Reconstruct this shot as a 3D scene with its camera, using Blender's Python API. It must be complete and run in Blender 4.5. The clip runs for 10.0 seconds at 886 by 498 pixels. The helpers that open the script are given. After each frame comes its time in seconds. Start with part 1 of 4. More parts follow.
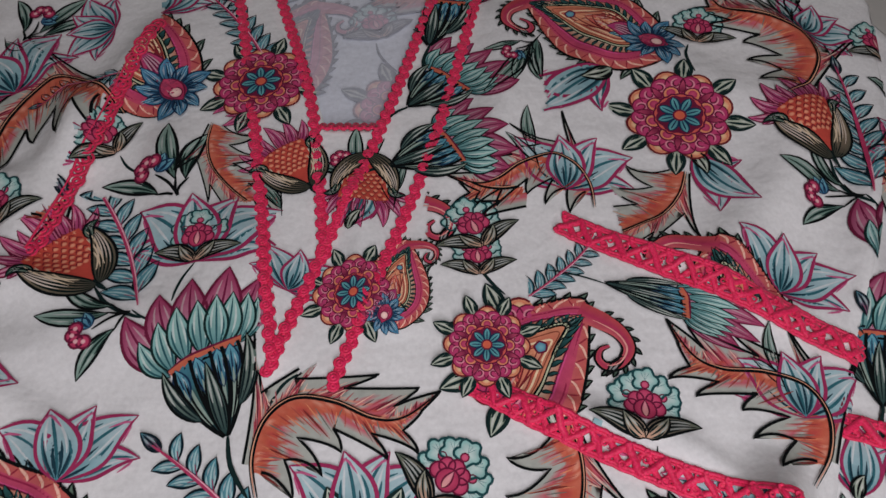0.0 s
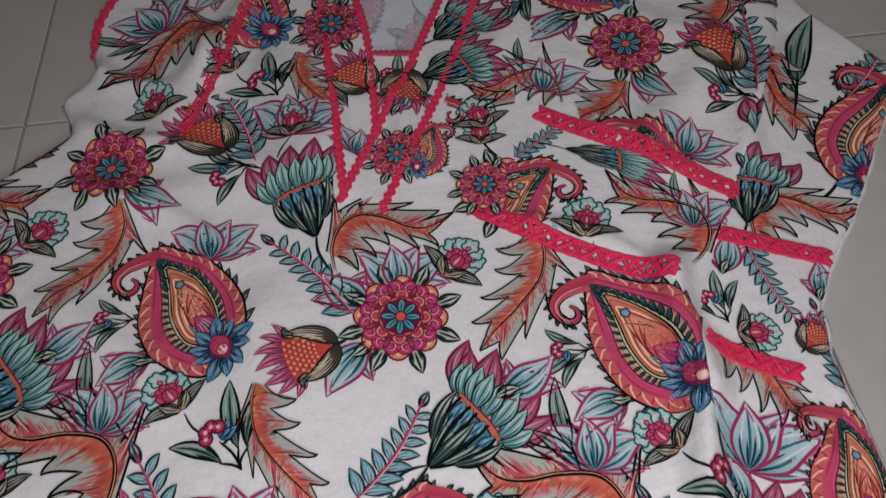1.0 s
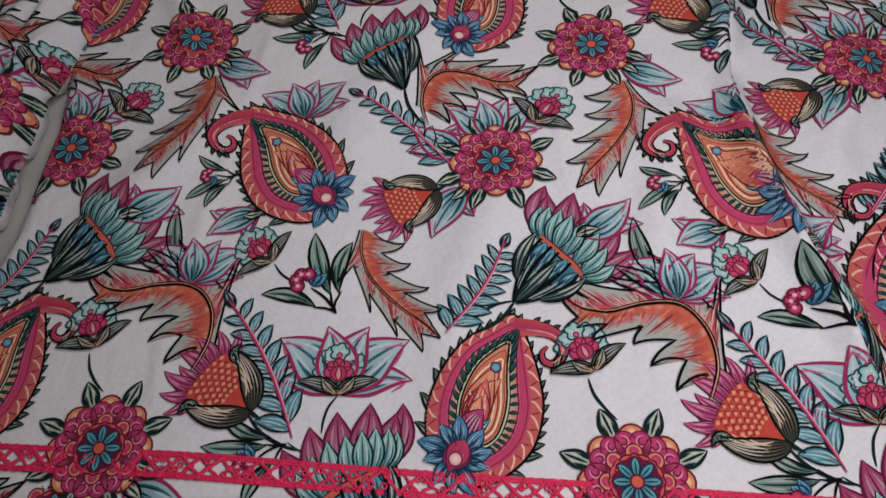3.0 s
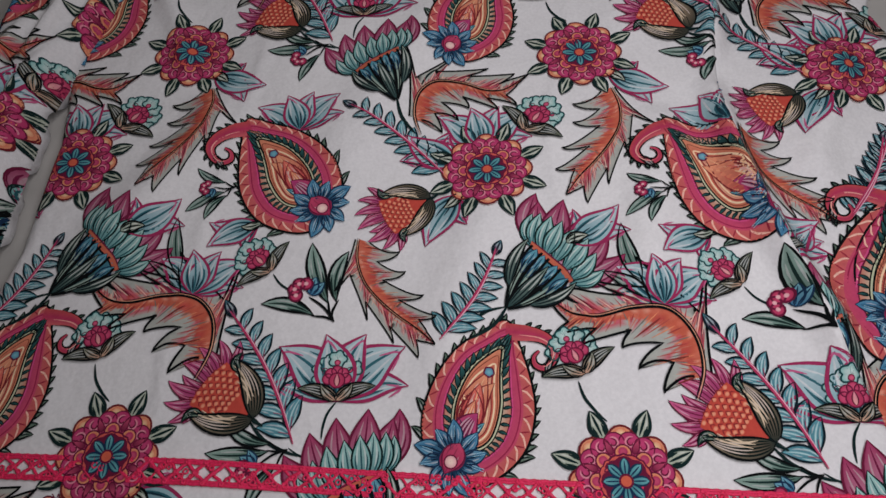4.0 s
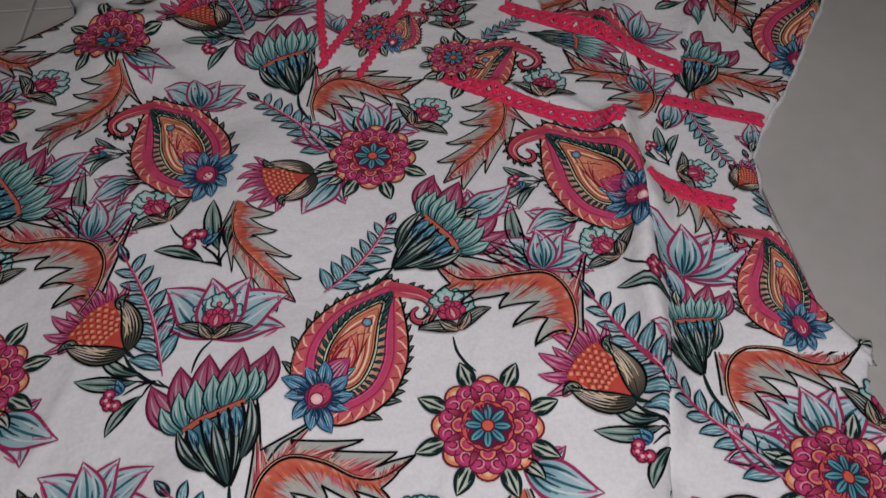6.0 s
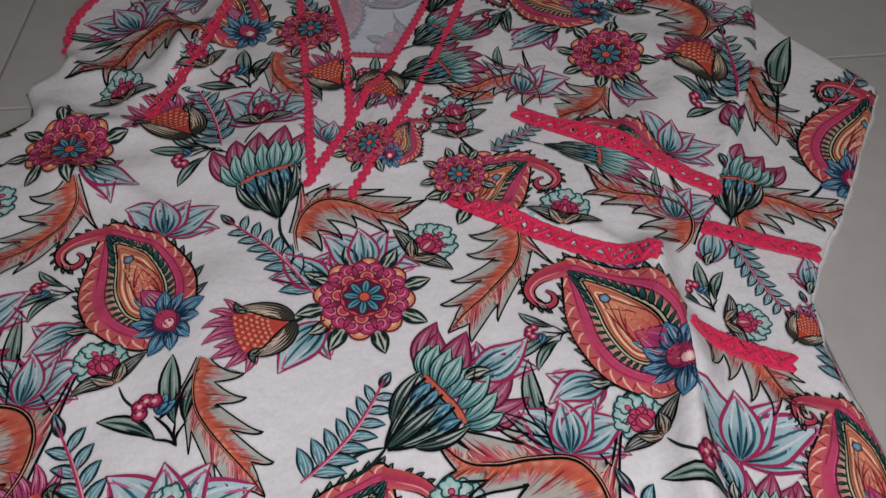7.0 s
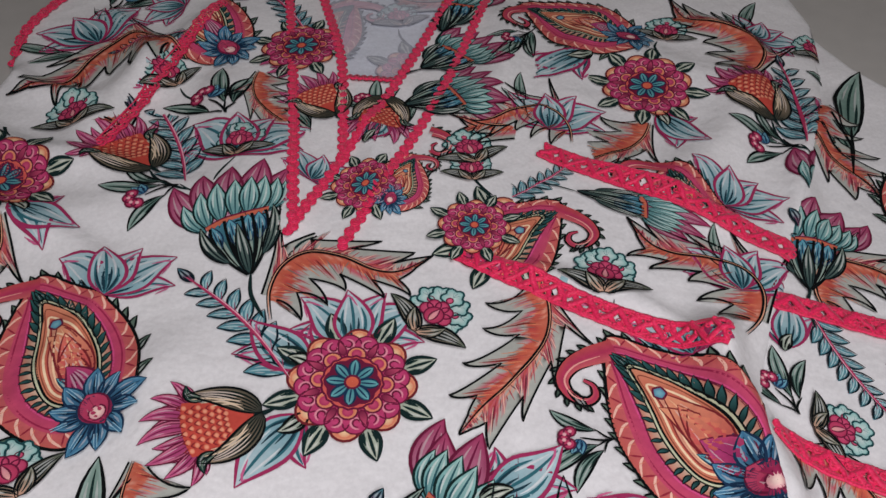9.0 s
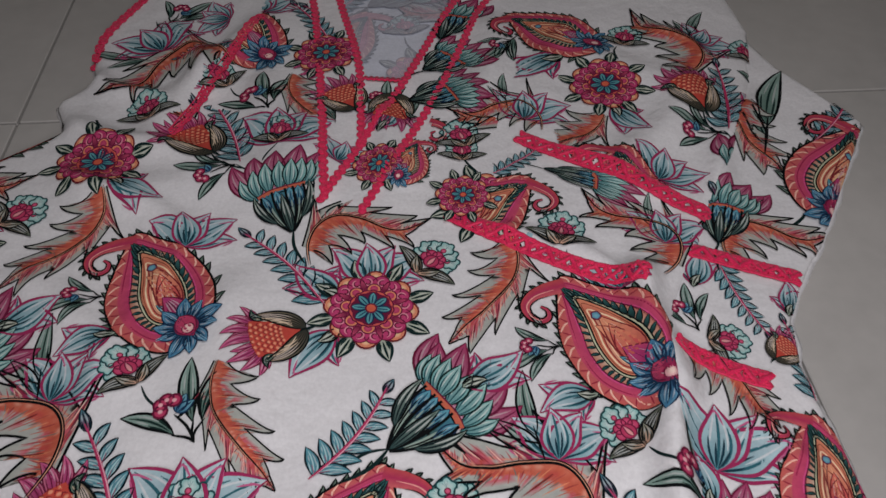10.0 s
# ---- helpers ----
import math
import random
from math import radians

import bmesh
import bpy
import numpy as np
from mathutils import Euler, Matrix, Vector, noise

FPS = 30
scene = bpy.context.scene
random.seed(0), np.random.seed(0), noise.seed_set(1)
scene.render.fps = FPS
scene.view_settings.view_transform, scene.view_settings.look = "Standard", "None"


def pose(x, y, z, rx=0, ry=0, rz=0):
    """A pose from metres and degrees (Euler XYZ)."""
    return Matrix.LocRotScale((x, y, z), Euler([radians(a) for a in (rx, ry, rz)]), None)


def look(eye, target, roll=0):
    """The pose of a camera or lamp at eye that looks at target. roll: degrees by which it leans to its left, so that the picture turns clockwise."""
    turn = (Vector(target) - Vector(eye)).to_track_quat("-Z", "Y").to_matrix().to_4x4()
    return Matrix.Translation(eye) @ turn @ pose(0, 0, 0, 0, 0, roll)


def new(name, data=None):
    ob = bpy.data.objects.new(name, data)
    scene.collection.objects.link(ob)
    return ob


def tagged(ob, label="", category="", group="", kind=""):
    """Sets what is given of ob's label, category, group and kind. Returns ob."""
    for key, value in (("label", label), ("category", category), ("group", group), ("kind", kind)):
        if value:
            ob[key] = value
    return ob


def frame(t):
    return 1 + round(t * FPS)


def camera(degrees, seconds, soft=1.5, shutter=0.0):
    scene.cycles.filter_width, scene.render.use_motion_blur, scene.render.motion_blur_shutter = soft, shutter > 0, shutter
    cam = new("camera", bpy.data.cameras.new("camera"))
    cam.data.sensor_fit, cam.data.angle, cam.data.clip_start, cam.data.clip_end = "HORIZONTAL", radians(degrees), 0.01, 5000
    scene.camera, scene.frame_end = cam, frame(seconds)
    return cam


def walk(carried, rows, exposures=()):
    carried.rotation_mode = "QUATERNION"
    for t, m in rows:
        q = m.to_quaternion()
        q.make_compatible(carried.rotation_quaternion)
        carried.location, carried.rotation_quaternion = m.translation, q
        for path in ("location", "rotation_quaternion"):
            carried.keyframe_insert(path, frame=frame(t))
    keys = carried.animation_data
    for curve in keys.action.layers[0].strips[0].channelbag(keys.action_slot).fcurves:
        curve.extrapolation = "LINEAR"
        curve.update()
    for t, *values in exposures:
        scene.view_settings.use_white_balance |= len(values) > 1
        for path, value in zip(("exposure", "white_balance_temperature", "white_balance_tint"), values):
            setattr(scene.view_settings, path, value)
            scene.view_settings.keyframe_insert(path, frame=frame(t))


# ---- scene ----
cam = camera(60.8, 10.0, soft=1.45, shutter=0.1)
PATH = [
    (0, (0.085, -0.127, 0.368), (0.078, 0.928, -1.331), -0.4),
    (0.5, (0.095, -0.177, 0.44), (0.022, 0.813, -1.296), -3.2),
    (1, (0.1, -0.322, 0.48), (0.011, 0.754, -1.204), -3.8),
    (1.5, (0.081, -0.502, 0.43), (0.032, 0.809, -1.079), -1.3),
    (2, (0.07, -0.605, 0.437), (0.01, 0.628, -1.137), -2.4),
    (2.5, (0.06, -0.691, 0.431), (-0.035, 0.443, -1.213), -4.5),
    (3, (0.048, -0.725, 0.454), (-0.059, 0.254, -1.286), -6.6),
    (3.2, (0.046, -0.739, 0.46), (-0.073, 0.212, -1.296), -7.7),
    (4.3, (0.065, -0.698, 0.472), (-0.037, 0.286, -1.266), -7.3),
    (4.5, (0.075, -0.67, 0.465), (-0.007, 0.349, -1.254), -6.0),
    (5, (0.092, -0.615, 0.452), (0.04, 0.476, -1.224), -3.3),
    (5.5, (0.108, -0.559, 0.443), (0.058, 0.598, -1.188), -1.7),
    (6, (0.117, -0.48, 0.432), (0.068, 0.715, -1.171), -0.5),
    (6.2, (0.114, -0.453, 0.426), (0.067, 0.763, -1.161), -0.1),
    (7.3, (0.104, -0.34, 0.385), (0.056, 0.978, -1.118), 0.2),
    (7.5, (0.095, -0.317, 0.367), (0.049, 1.013, -1.126), 0.5),
    (8, (0.1, -0.281, 0.349), (0.059, 1.071, -1.124), 1.4),
    (8.5, (0.1, -0.284, 0.339), (0.068, 1.075, -1.128), 2.2),
    (9, (0.097, -0.286, 0.341), (0.057, 1.066, -1.132), 2.0),
    (9.5, (0.091, -0.299, 0.356), (0.039, 1.036, -1.132), 1.4),
    (10, (0.111, -0.391, 0.433), (0.049, 0.928, -1.068), 1.1),
]
walk(cam, [(t, look(eye, target, roll)) for t, eye, target, roll in PATH],
     [(0, 0.82), (0.5, 0.75), (1.0, 0.58), (1.5, 0.31), (2.0, 0.08), (3.0, 0.05), (4.5, -0.04), (5.0, -0.06), (5.5, 0.02), (6.0, 0.21), (7.5, 0.72), (8.5, 0.9), (9.5, 0.84), (10.0, 0.49)])

# ---- world and light ----
world = bpy.data.worlds.new("world")
scene.world = world
world.use_nodes = True
world.node_tree.nodes["Background"].inputs[0].default_value = (0.6, 0.62, 0.68, 1)
world.node_tree.nodes["Background"].inputs[1].default_value = 0.05


def area_lamp(name, at, target, size, size_y, power, colour):
    data = bpy.data.lights.new(name, "AREA")
    data.shape, data.size, data.size_y, data.energy, data.color = "RECTANGLE", size, size_y, power, colour
    lamp = new(name, data)
    lamp.matrix_world = look(at, target)
    return lamp


area_lamp("tube_light", (0.6, -0.6, 2.52), (0.1, -0.3, 0), 1.2, 0.12, 5, (1.0, 0.97, 0.95))
# Unseen strip added above the camera's path, to brighten the cloth nearest it.
area_lamp("fill_strip", (0.19, -0.53, 0.56), (0.15, -0.30, 0), 0.08, 0.74, 2.7, (1.0, 0.97, 1.0))


# ---- materials ----
def srgb(r, g, b):
    return np.array([((c / 255 + 0.055) / 1.055) ** 2.4 if c > 10 else c / 3294.6 for c in (r, g, b)])


def material(name, rough=0.8):
    m = bpy.data.materials.new(name)
    m.use_nodes = True
    n, l = m.node_tree.nodes, m.node_tree.links
    bsdf = n["Principled BSDF"]
    bsdf.inputs["Roughness"].default_value = rough
    return m, n, l, bsdf


def noise_node(n, l, scale, detail=3, rough=0.55):
    co = n.new("ShaderNodeTexCoord")
    t = n.new("ShaderNodeTexNoise")
    t.inputs["Scale"].default_value, t.inputs["Detail"].default_value, t.inputs["Roughness"].default_value = scale, detail, rough
    l.new(co.outputs["Object"], t.inputs["Vector"])
    return t


def ramp(n, l, source, stops):
    r = n.new("ShaderNodeValToRGB")
    while len(r.color_ramp.elements) < len(stops):
        r.color_ramp.elements.new(0.5)
    for e, (p, c) in zip(r.color_ramp.elements, stops):
        e.position, e.color = p, (*c, 1)
    l.new(source, r.inputs["Fac"])
    return r


def mix(n, l, kind, fac, a, b):
    x = n.new("ShaderNodeMix")
    x.data_type, x.blend_type = "RGBA", kind
    if isinstance(fac, float):
        x.inputs["Factor"].default_value = fac
    else:
        l.new(fac, x.inputs["Factor"])
    for v, sock in ((a, x.inputs[6]), (b, x.inputs[7])):
        if isinstance(v, (tuple, list, np.ndarray)):
            sock.default_value = (*v, 1)
        else:
            l.new(v, sock)
    return x.outputs[2]


def weave(n, l, bsdf, strength=0.25):
    """Fine threads of a plain cotton weave, and soft puckers."""
    co = n.new("ShaderNodeTexCoord")
    waves = []
    for axis in ("X", "Y"):
        w = n.new("ShaderNodeTexWave")
        w.bands_direction = axis
        w.inputs["Scale"].default_value, w.inputs["Distortion"].default_value = 520, 1.2
        w.inputs["Detail"].default_value, w.inputs["Detail Scale"].default_value = 1, 40
        l.new(co.outputs["Object"], w.inputs["Vector"])
        waves.append(w)
    add = n.new("ShaderNodeMath")
    l.new(waves[0].outputs["Fac"], add.inputs[0])
    l.new(waves[1].outputs["Fac"], add.inputs[1])
    b1 = n.new("ShaderNodeBump")
    b1.inputs["Strength"].default_value, b1.inputs["Distance"].default_value = strength, 0.0002
    l.new(add.outputs[0], b1.inputs["Height"])
    pucker = noise_node(n, l, 38, 3)
    b2 = n.new("ShaderNodeBump")
    b2.inputs["Strength"].default_value, b2.inputs["Distance"].default_value = 0.6, 0.0045
    l.new(pucker.outputs["Fac"], b2.inputs["Height"])
    l.new(b1.outputs["Normal"], b2.inputs["Normal"])
    l.new(b2.outputs["Normal"], bsdf.inputs["Normal"])
    return add.outputs[0]


def cotton(name, base, shade):
    m, n, l, bsdf = material(name, 0.9)
    bsdf.inputs["Specular IOR Level"].default_value = 0.25
    weave(n, l, bsdf)
    big = noise_node(n, l, 9, 4)
    fine = noise_node(n, l, 420, 2)
    c = ramp(n, l, big.outputs["Fac"], ((0.3, base), (0.75, shade)))
    g = ramp(n, l, fine.outputs["Fac"], ((0.3, (0.9, 0.9, 0.9)), (0.7, (1, 1, 1))))
    l.new(mix(n, l, "MULTIPLY", 1.0, c.outputs[0], g.outputs[0]), bsdf.inputs["Base Color"])
    bsdf.inputs["Sheen Weight"].default_value = 0.08
    return m


def printed(name):
    m, n, l, bsdf = material(name, 0.9)
    bsdf.inputs["Specular IOR Level"].default_value = 0.1
    weave(n, l, bsdf)
    at = n.new("ShaderNodeVertexColor")
    at.layer_name = "ink"
    brush = noise_node(n, l, 260, 3, 0.6)
    g = ramp(n, l, brush.outputs["Fac"], ((0.3, (0.85, 0.85, 0.86)), (0.7, (1.0, 1.0, 1.0))))
    l.new(mix(n, l, "MULTIPLY", 1.0, at.outputs["Color"], g.outputs[0]), bsdf.inputs["Base Color"])
    return m


COTTON = cotton("white_cotton", (0.78, 0.765, 0.78), (0.72, 0.705, 0.725))
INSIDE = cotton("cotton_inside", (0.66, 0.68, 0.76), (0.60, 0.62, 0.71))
INK = printed("printed_ink")


def thread_material():
    m, n, l, bsdf = material("crimson_thread", 0.6)
    t = noise_node(n, l, 900, 2)
    c = ramp(n, l, t.outputs["Fac"], ((0.3, srgb(200, 8, 62)), (0.7, srgb(242, 36, 100))))
    l.new(c.outputs[0], bsdf.inputs["Base Color"])
    b = n.new("ShaderNodeBump")
    b.inputs["Strength"].default_value, b.inputs["Distance"].default_value = 0.6, 0.0004
    l.new(t.outputs["Fac"], b.inputs["Height"])
    l.new(b.outputs["Normal"], bsdf.inputs["Normal"])
    bsdf.inputs["Sheen Weight"].default_value = 0.15
    return m


THREAD = thread_material()


def floor_material():
    m, n, l, bsdf = material("polished_floor_tile", 0.32)
    big = noise_node(n, l, 3.0, 6, 0.6)
    fine = noise_node(n, l, 60, 4)
    c = ramp(n, l, big.outputs["Fac"], ((0.3, (0.40, 0.385, 0.37)), (0.7, (0.50, 0.48, 0.46))))
    g = ramp(n, l, fine.outputs["Fac"], ((0.3, (0.93, 0.93, 0.93)), (0.7, (1, 1, 1))))
    l.new(mix(n, l, "MULTIPLY", 1.0, c.outputs[0], g.outputs[0]), bsdf.inputs["Base Color"])
    r = ramp(n, l, fine.outputs["Fac"], ((0.3, (0.28,) * 3), (0.7, (0.42,) * 3)))
    l.new(r.outputs[0], bsdf.inputs["Roughness"])
    return m


def plain(name, colour, rough=0.8, bump=0.0):
    m, n, l, bsdf = material(name, rough)
    t = noise_node(n, l, 12, 4)
    c = ramp(n, l, t.outputs["Fac"], ((0.3, tuple(x * 0.92 for x in colour)), (0.7, colour)))
    l.new(c.outputs[0], bsdf.inputs["Base Color"])
    return m


TILE = floor_material()
GROUT = plain("grout", (0.22, 0.21, 0.2), 0.9)
WALL = plain("wall_paint", (0.62, 0.6, 0.57), 0.9)
LABEL = plain("black_satin", (0.012, 0.012, 0.014), 0.45)
DARK = plain("dark_wood", (0.06, 0.045, 0.04), 0.5)


# ---- mesh helpers ----
def mesh_object(name, verts, faces, mat, parent=None, label="", smooth=True):
    me = bpy.data.meshes.new(name)
    me.from_pydata([tuple(map(float, v)) for v in verts], [], [tuple(map(int, f)) for f in faces])
    me.materials.append(mat)
    if smooth:
        me.polygons.foreach_set("use_smooth", [True] * len(me.polygons))
    me.update()
    ob = new(name, me)
    ob.parent = parent
    if label:
        tagged(ob, label)
    return ob


def box(name, x0, x1, y0, y1, z0, z1, mat, parent=None, bevel=0.0):
    bm = bmesh.new()
    bmesh.ops.create_cube(bm, size=1, matrix=Matrix.Translation(((x0 + x1) / 2, (y0 + y1) / 2, (z0 + z1) / 2)) @ Matrix.Diagonal((x1 - x0, y1 - y0, z1 - z0, 1)))
    if bevel:
        bmesh.ops.bevel(bm, geom=bm.edges[:], offset=bevel, segments=2, affect="EDGES")
    me = bpy.data.meshes.new(name)
    bm.to_mesh(me)
    bm.free()
    me.materials.append(mat)
    ob = new(name, me)
    ob.parent = parent
    return ob


# ---- the room ----
def build_room():
    tagged(box("floor", -2.2, 2.2, -2.4, 2.2, -0.12, -0.0035, GROUT), "grey grout bed under pale polished floor tiles", "floor", kind="structure")
    floor = bpy.data.objects["floor"]
    size, gap = 0.60, 0.0025
    turn = pose(0, 0, 0, 0, 0, 8.0)
    bm = bmesh.new()
    bmesh.ops.create_cube(bm, size=1, matrix=Matrix.Translation((0, 0, -0.005)) @ Matrix.Diagonal((size - gap, size - gap, 0.01, 1)))
    bmesh.ops.bevel(bm, geom=bm.edges[:], offset=0.0008, segments=1, affect="EDGES")
    me = bpy.data.meshes.new("tile")
    bm.to_mesh(me)
    bm.free()
    me.materials.append(TILE)
    for i in range(-5, 6):
        for j in range(-5, 6):
            p = turn @ Vector((i * size, j * size, 0)) + Vector((0.047, -0.145, 0))
            if abs(p.x) < 2.55 and -2.75 < p.y < 2.55:
                ob = new("tile", me)
                ob.matrix_world = Matrix.Translation(p) @ turn
                ob.parent = floor
    for name, dims in (("wall_north", (-2.2, 2.2, 2.2, 2.32, -0.1, 2.7)), ("wall_south", (-2.2, 2.2, -2.52, -2.4, -0.1, 2.7)),
                       ("wall_east", (2.2, 2.32, -2.4, 2.2, -0.1, 2.7)), ("wall_west", (-2.32, -2.2, -2.4, 2.2, -0.1, 2.7))):
        tagged(box(name, *dims, WALL), "plain painted room wall behind the camera", "wall", kind="structure")
    tagged(box("ceiling", -2.32, 2.32, -2.52, 2.32, 2.7, 2.82, WALL), "plain painted ceiling over the tiled floor", "ceiling", kind="structure")


build_room()

# ---- cloth relief ----
def table(*pairs):
    p = sorted((y, x) for x, y in pairs)
    ys, xs = np.array([a for a, _ in p]), np.array([b for _, b in p])
    return lambda y: np.interp(y, ys, xs)


left_edge = table((-0.19, 0.45), (-0.243, 0.303), (-0.265, 0.24), (-0.250, 0.19), (-0.241, 0.163), (-0.262, 0.132), (-0.241, 0.09), (-0.28, 0.05),
                  (-0.33, 0.0), (-0.37, -0.1), (-0.36, -0.2), (-0.285, -0.3), (-0.277, -0.364), (-0.285, -0.46), (-0.31, -0.55), (-0.34, -0.8))
right_edge = table((0.30, 0.45), (0.352, 0.356), (0.402, 0.238), (0.459, 0.161), (0.383, 0.01), (0.362, -0.02), (0.343, -0.062), (0.339, -0.1), (0.345, -0.13),
                   (0.356, -0.2), (0.386, -0.246))
side_seam = table((0.36, 0.45), (0.385, 0.30), (0.368, 0.206), (0.334, 0.108), (0.298, 0.026), (0.266, -0.049), (0.253, -0.098), (0.252, -0.133), (0.262, -0.193),
                  (0.245, -0.285), (0.238, -0.364), (0.255, -0.458), (0.275, -0.534), (0.283, -0.568), (0.31, -0.66))
gore_edge = table((0.386, -0.22), (0.372, -0.262), (0.386, -0.306), (0.41, -0.36), (0.43, -0.5), (0.44, -0.8))
neck_left = table((-0.052, 0.42), (-0.031, 0.324), (-0.027, 0.298), (0.012, 0.18), (0.019, 0.102))
neck_right = table((0.104, 0.42), (0.080, 0.333), (0.075, 0.303), (0.043, 0.181), (0.03, 0.10))

RIDGES = []


def ridge(x0, y0, x1, y1, width, height):
    RIDGES.append((x0, y0, x1, y1, width, height))


ridge(0.151, 0.32, 0.133, -0.16, 0.0055, 0.0008)
ridge(0.133, -0.16, 0.112, -0.36, 0.0055, 0.0008)
ridge(0.112, -0.36, 0.111, -0.64, 0.0055, 0.0008)
ridge(-0.125, -0.24, -0.16, -0.6, 0.0055, 0.0008)
ridge(-0.10, -0.02, -0.13, -0.24, 0.008, 0.0014)
ridge(-0.235, 0.10, -0.12, 0.06, 0.014, 0.006)
ridge(-0.16, 0.09, -0.11, 0.27, 0.018, 0.006)
ridge(-0.21, 0.04, -0.10, -0.02, 0.010, 0.004)
ridge(-0.24, 0.17, -0.17, 0.13, 0.010, 0.005)
ridge(-0.19, 0.26, -0.13, 0.16, 0.012, 0.004)
ridge(0.31, 0.20, 0.24, 0.07, 0.020, 0.006)
ridge(0.36, 0.19, 0.31, 0.05, 0.012, 0.005)
ridge(0.24, -0.03, 0.245, -0.14, 0.014, 0.011)
ridge(0.25, -0.14, 0.235, -0.30, 0.012, 0.010)
ridge(0.232, -0.34, 0.27, -0.56, 0.012, 0.012)
ridge(0.19, 0.10, 0.27, 0.05, 0.012, 0.003)
ridge(0.13, 0.01, 0.24, -0.045, 0.008, 0.003)
ridge(0.02, 0.14, 0.06, 0.05, 0.012, 0.003)
ridge(-0.03, 0.12, 0.0, 0.02, 0.012, 0.003)
ridge(0.30, -0.14, 0.33, -0.23, 0.010, 0.004)
ridge(-0.23, -0.12, -0.19, -0.30, 0.012, 0.004)
ridge(0.29, 0.29, 0.33, 0.23, 0.012, 0.004)

ridge(-0.05, -0.06, -0.02, -0.20, 0.022, 0.004)
ridge(0.02, -0.22, -0.05, -0.40, 0.026, 0.004)
ridge(0.16, -0.10, 0.19, -0.27, 0.020, 0.004)
ridge(-0.15, -0.33, -0.22, -0.46, 0.022, 0.005)
ridge(0.06, -0.42, 0.02, -0.60, 0.022, 0.004)
ridge(0.18, -0.36, 0.17, -0.52, 0.020, 0.005)
ridge(-0.09, 0.18, -0.03, 0.06, 0.016, 0.004)
ridge(0.13, 0.30, 0.11, 0.15, 0.018, 0.004)
ridge(0.20, 0.30, 0.17, 0.16, 0.016, 0.003)
ridge(-0.20, -0.06, -0.10, -0.16, 0.018, 0.004)
ridge(0.33, -0.30, 0.30, -0.42, 0.016, 0.005)
ridge(-0.20, 0.02, -0.02, 0.055, 0.024, 0.004)
ridge(0.20, 0.235, 0.33, 0.20, 0.024, 0.004)


def relief(x, y):
    z = 0.0024 * np.sin(21 * x + 5 * y + 0.6) * np.sin(9 * y - 7 * x) + 0.0005 * np.sin(47 * x - 23 * y) + 0.0003 * np.sin(61 * y + 31 * x + 1.0)
    for x0, y0, x1, y1, w, h in RIDGES:
        dx, dy = x1 - x0, y1 - y0
        n = np.hypot(dx, dy)
        s = ((x - x0) * dx + (y - y0) * dy) / n / n
        d = ((x - x0) * dy - (y - y0) * dx) / n + 0.006 * np.sin(s * 5 + x0 * 40)
        end = np.clip(np.minimum(s + 0.15, 1.15 - s) / 0.3, 0, 1)
        z = z + 1.75 * h * end * end * (3 - 2 * end) * np.exp(-(d / w) ** 2)
    return z


def step(v):
    v = np.clip(v, 0, 1)
    return v * v * (3 - 2 * v)


class Piece:
    """A piece of cloth between two edges, from y0 to y1, lying at a base height."""

    def __init__(self, y0, y1, left, right, base, drops="lrbt", fall=0.012, folds=1.0, arch=0.0):
        self.y0, self.y1, self.left, self.right, self.base = y0, y1, left, right, base
        self.drops, self.fall, self.folds, self.arch = drops, fall, folds, arch

    def height(self, x, y):
        l, r = self.left(y), self.right(y)
        z = self.base + np.maximum(self.folds * relief(x, y), -0.45 * self.base)
        if self.arch:
            c = np.clip((2 * x - l - r) / (r - l), -1, 1)
            z = z + self.arch * np.sqrt(np.maximum(0, 1 - c * c)) * (1 + 0.18 * np.sin(28 * y + 9 * c) + 0.12 * np.sin(55 * y - 14 * c))
        e = np.ones_like(x)
        for k, d in (("l", x - l), ("r", r - x), ("b", y - self.y0), ("t", self.y1 - y)):
            if k in self.drops:
                e = e * (0.18 + 0.82 * np.sqrt(np.clip(d / self.fall, 0, 1) * (2 - np.clip(d / self.fall, 0, 1))))
        return z * e

    def solid(self, x, y):
        return np.ones_like(x, bool)

    def build(self, name, mat, parent, label="", cell=0.004):
        rows = int((self.y1 - self.y0) / cell) + 1
        ys = np.linspace(self.y0, self.y1, rows)
        cols = int(max(self.right(ys) - self.left(ys)) / cell) + 1
        u = np.linspace(0, 1, cols)
        y = np.repeat(ys[:, None], cols, 1)
        wob = 0.0012 * np.sin(90 * y + 3) + 0.0008 * np.sin(210 * y)
        x = self.left(y) + (self.right(y) - self.left(y)) * u + wob * (2 * u - 1)
        z = self.height(x, y)
        v = np.stack([x, y, z], -1).reshape(-1, 3)
        i = np.arange(rows * cols).reshape(rows, cols)
        f = np.stack([i[:-1, :-1], i[:-1, 1:], i[1:, 1:], i[1:, :-1]], -1).reshape(-1, 4)
        ob = mesh_object(name, v, f, mat, parent, label)
        s = ob.modifiers.new("thickness", "SOLIDIFY")
        s.thickness, s.offset = 0.0007, -1
        return ob


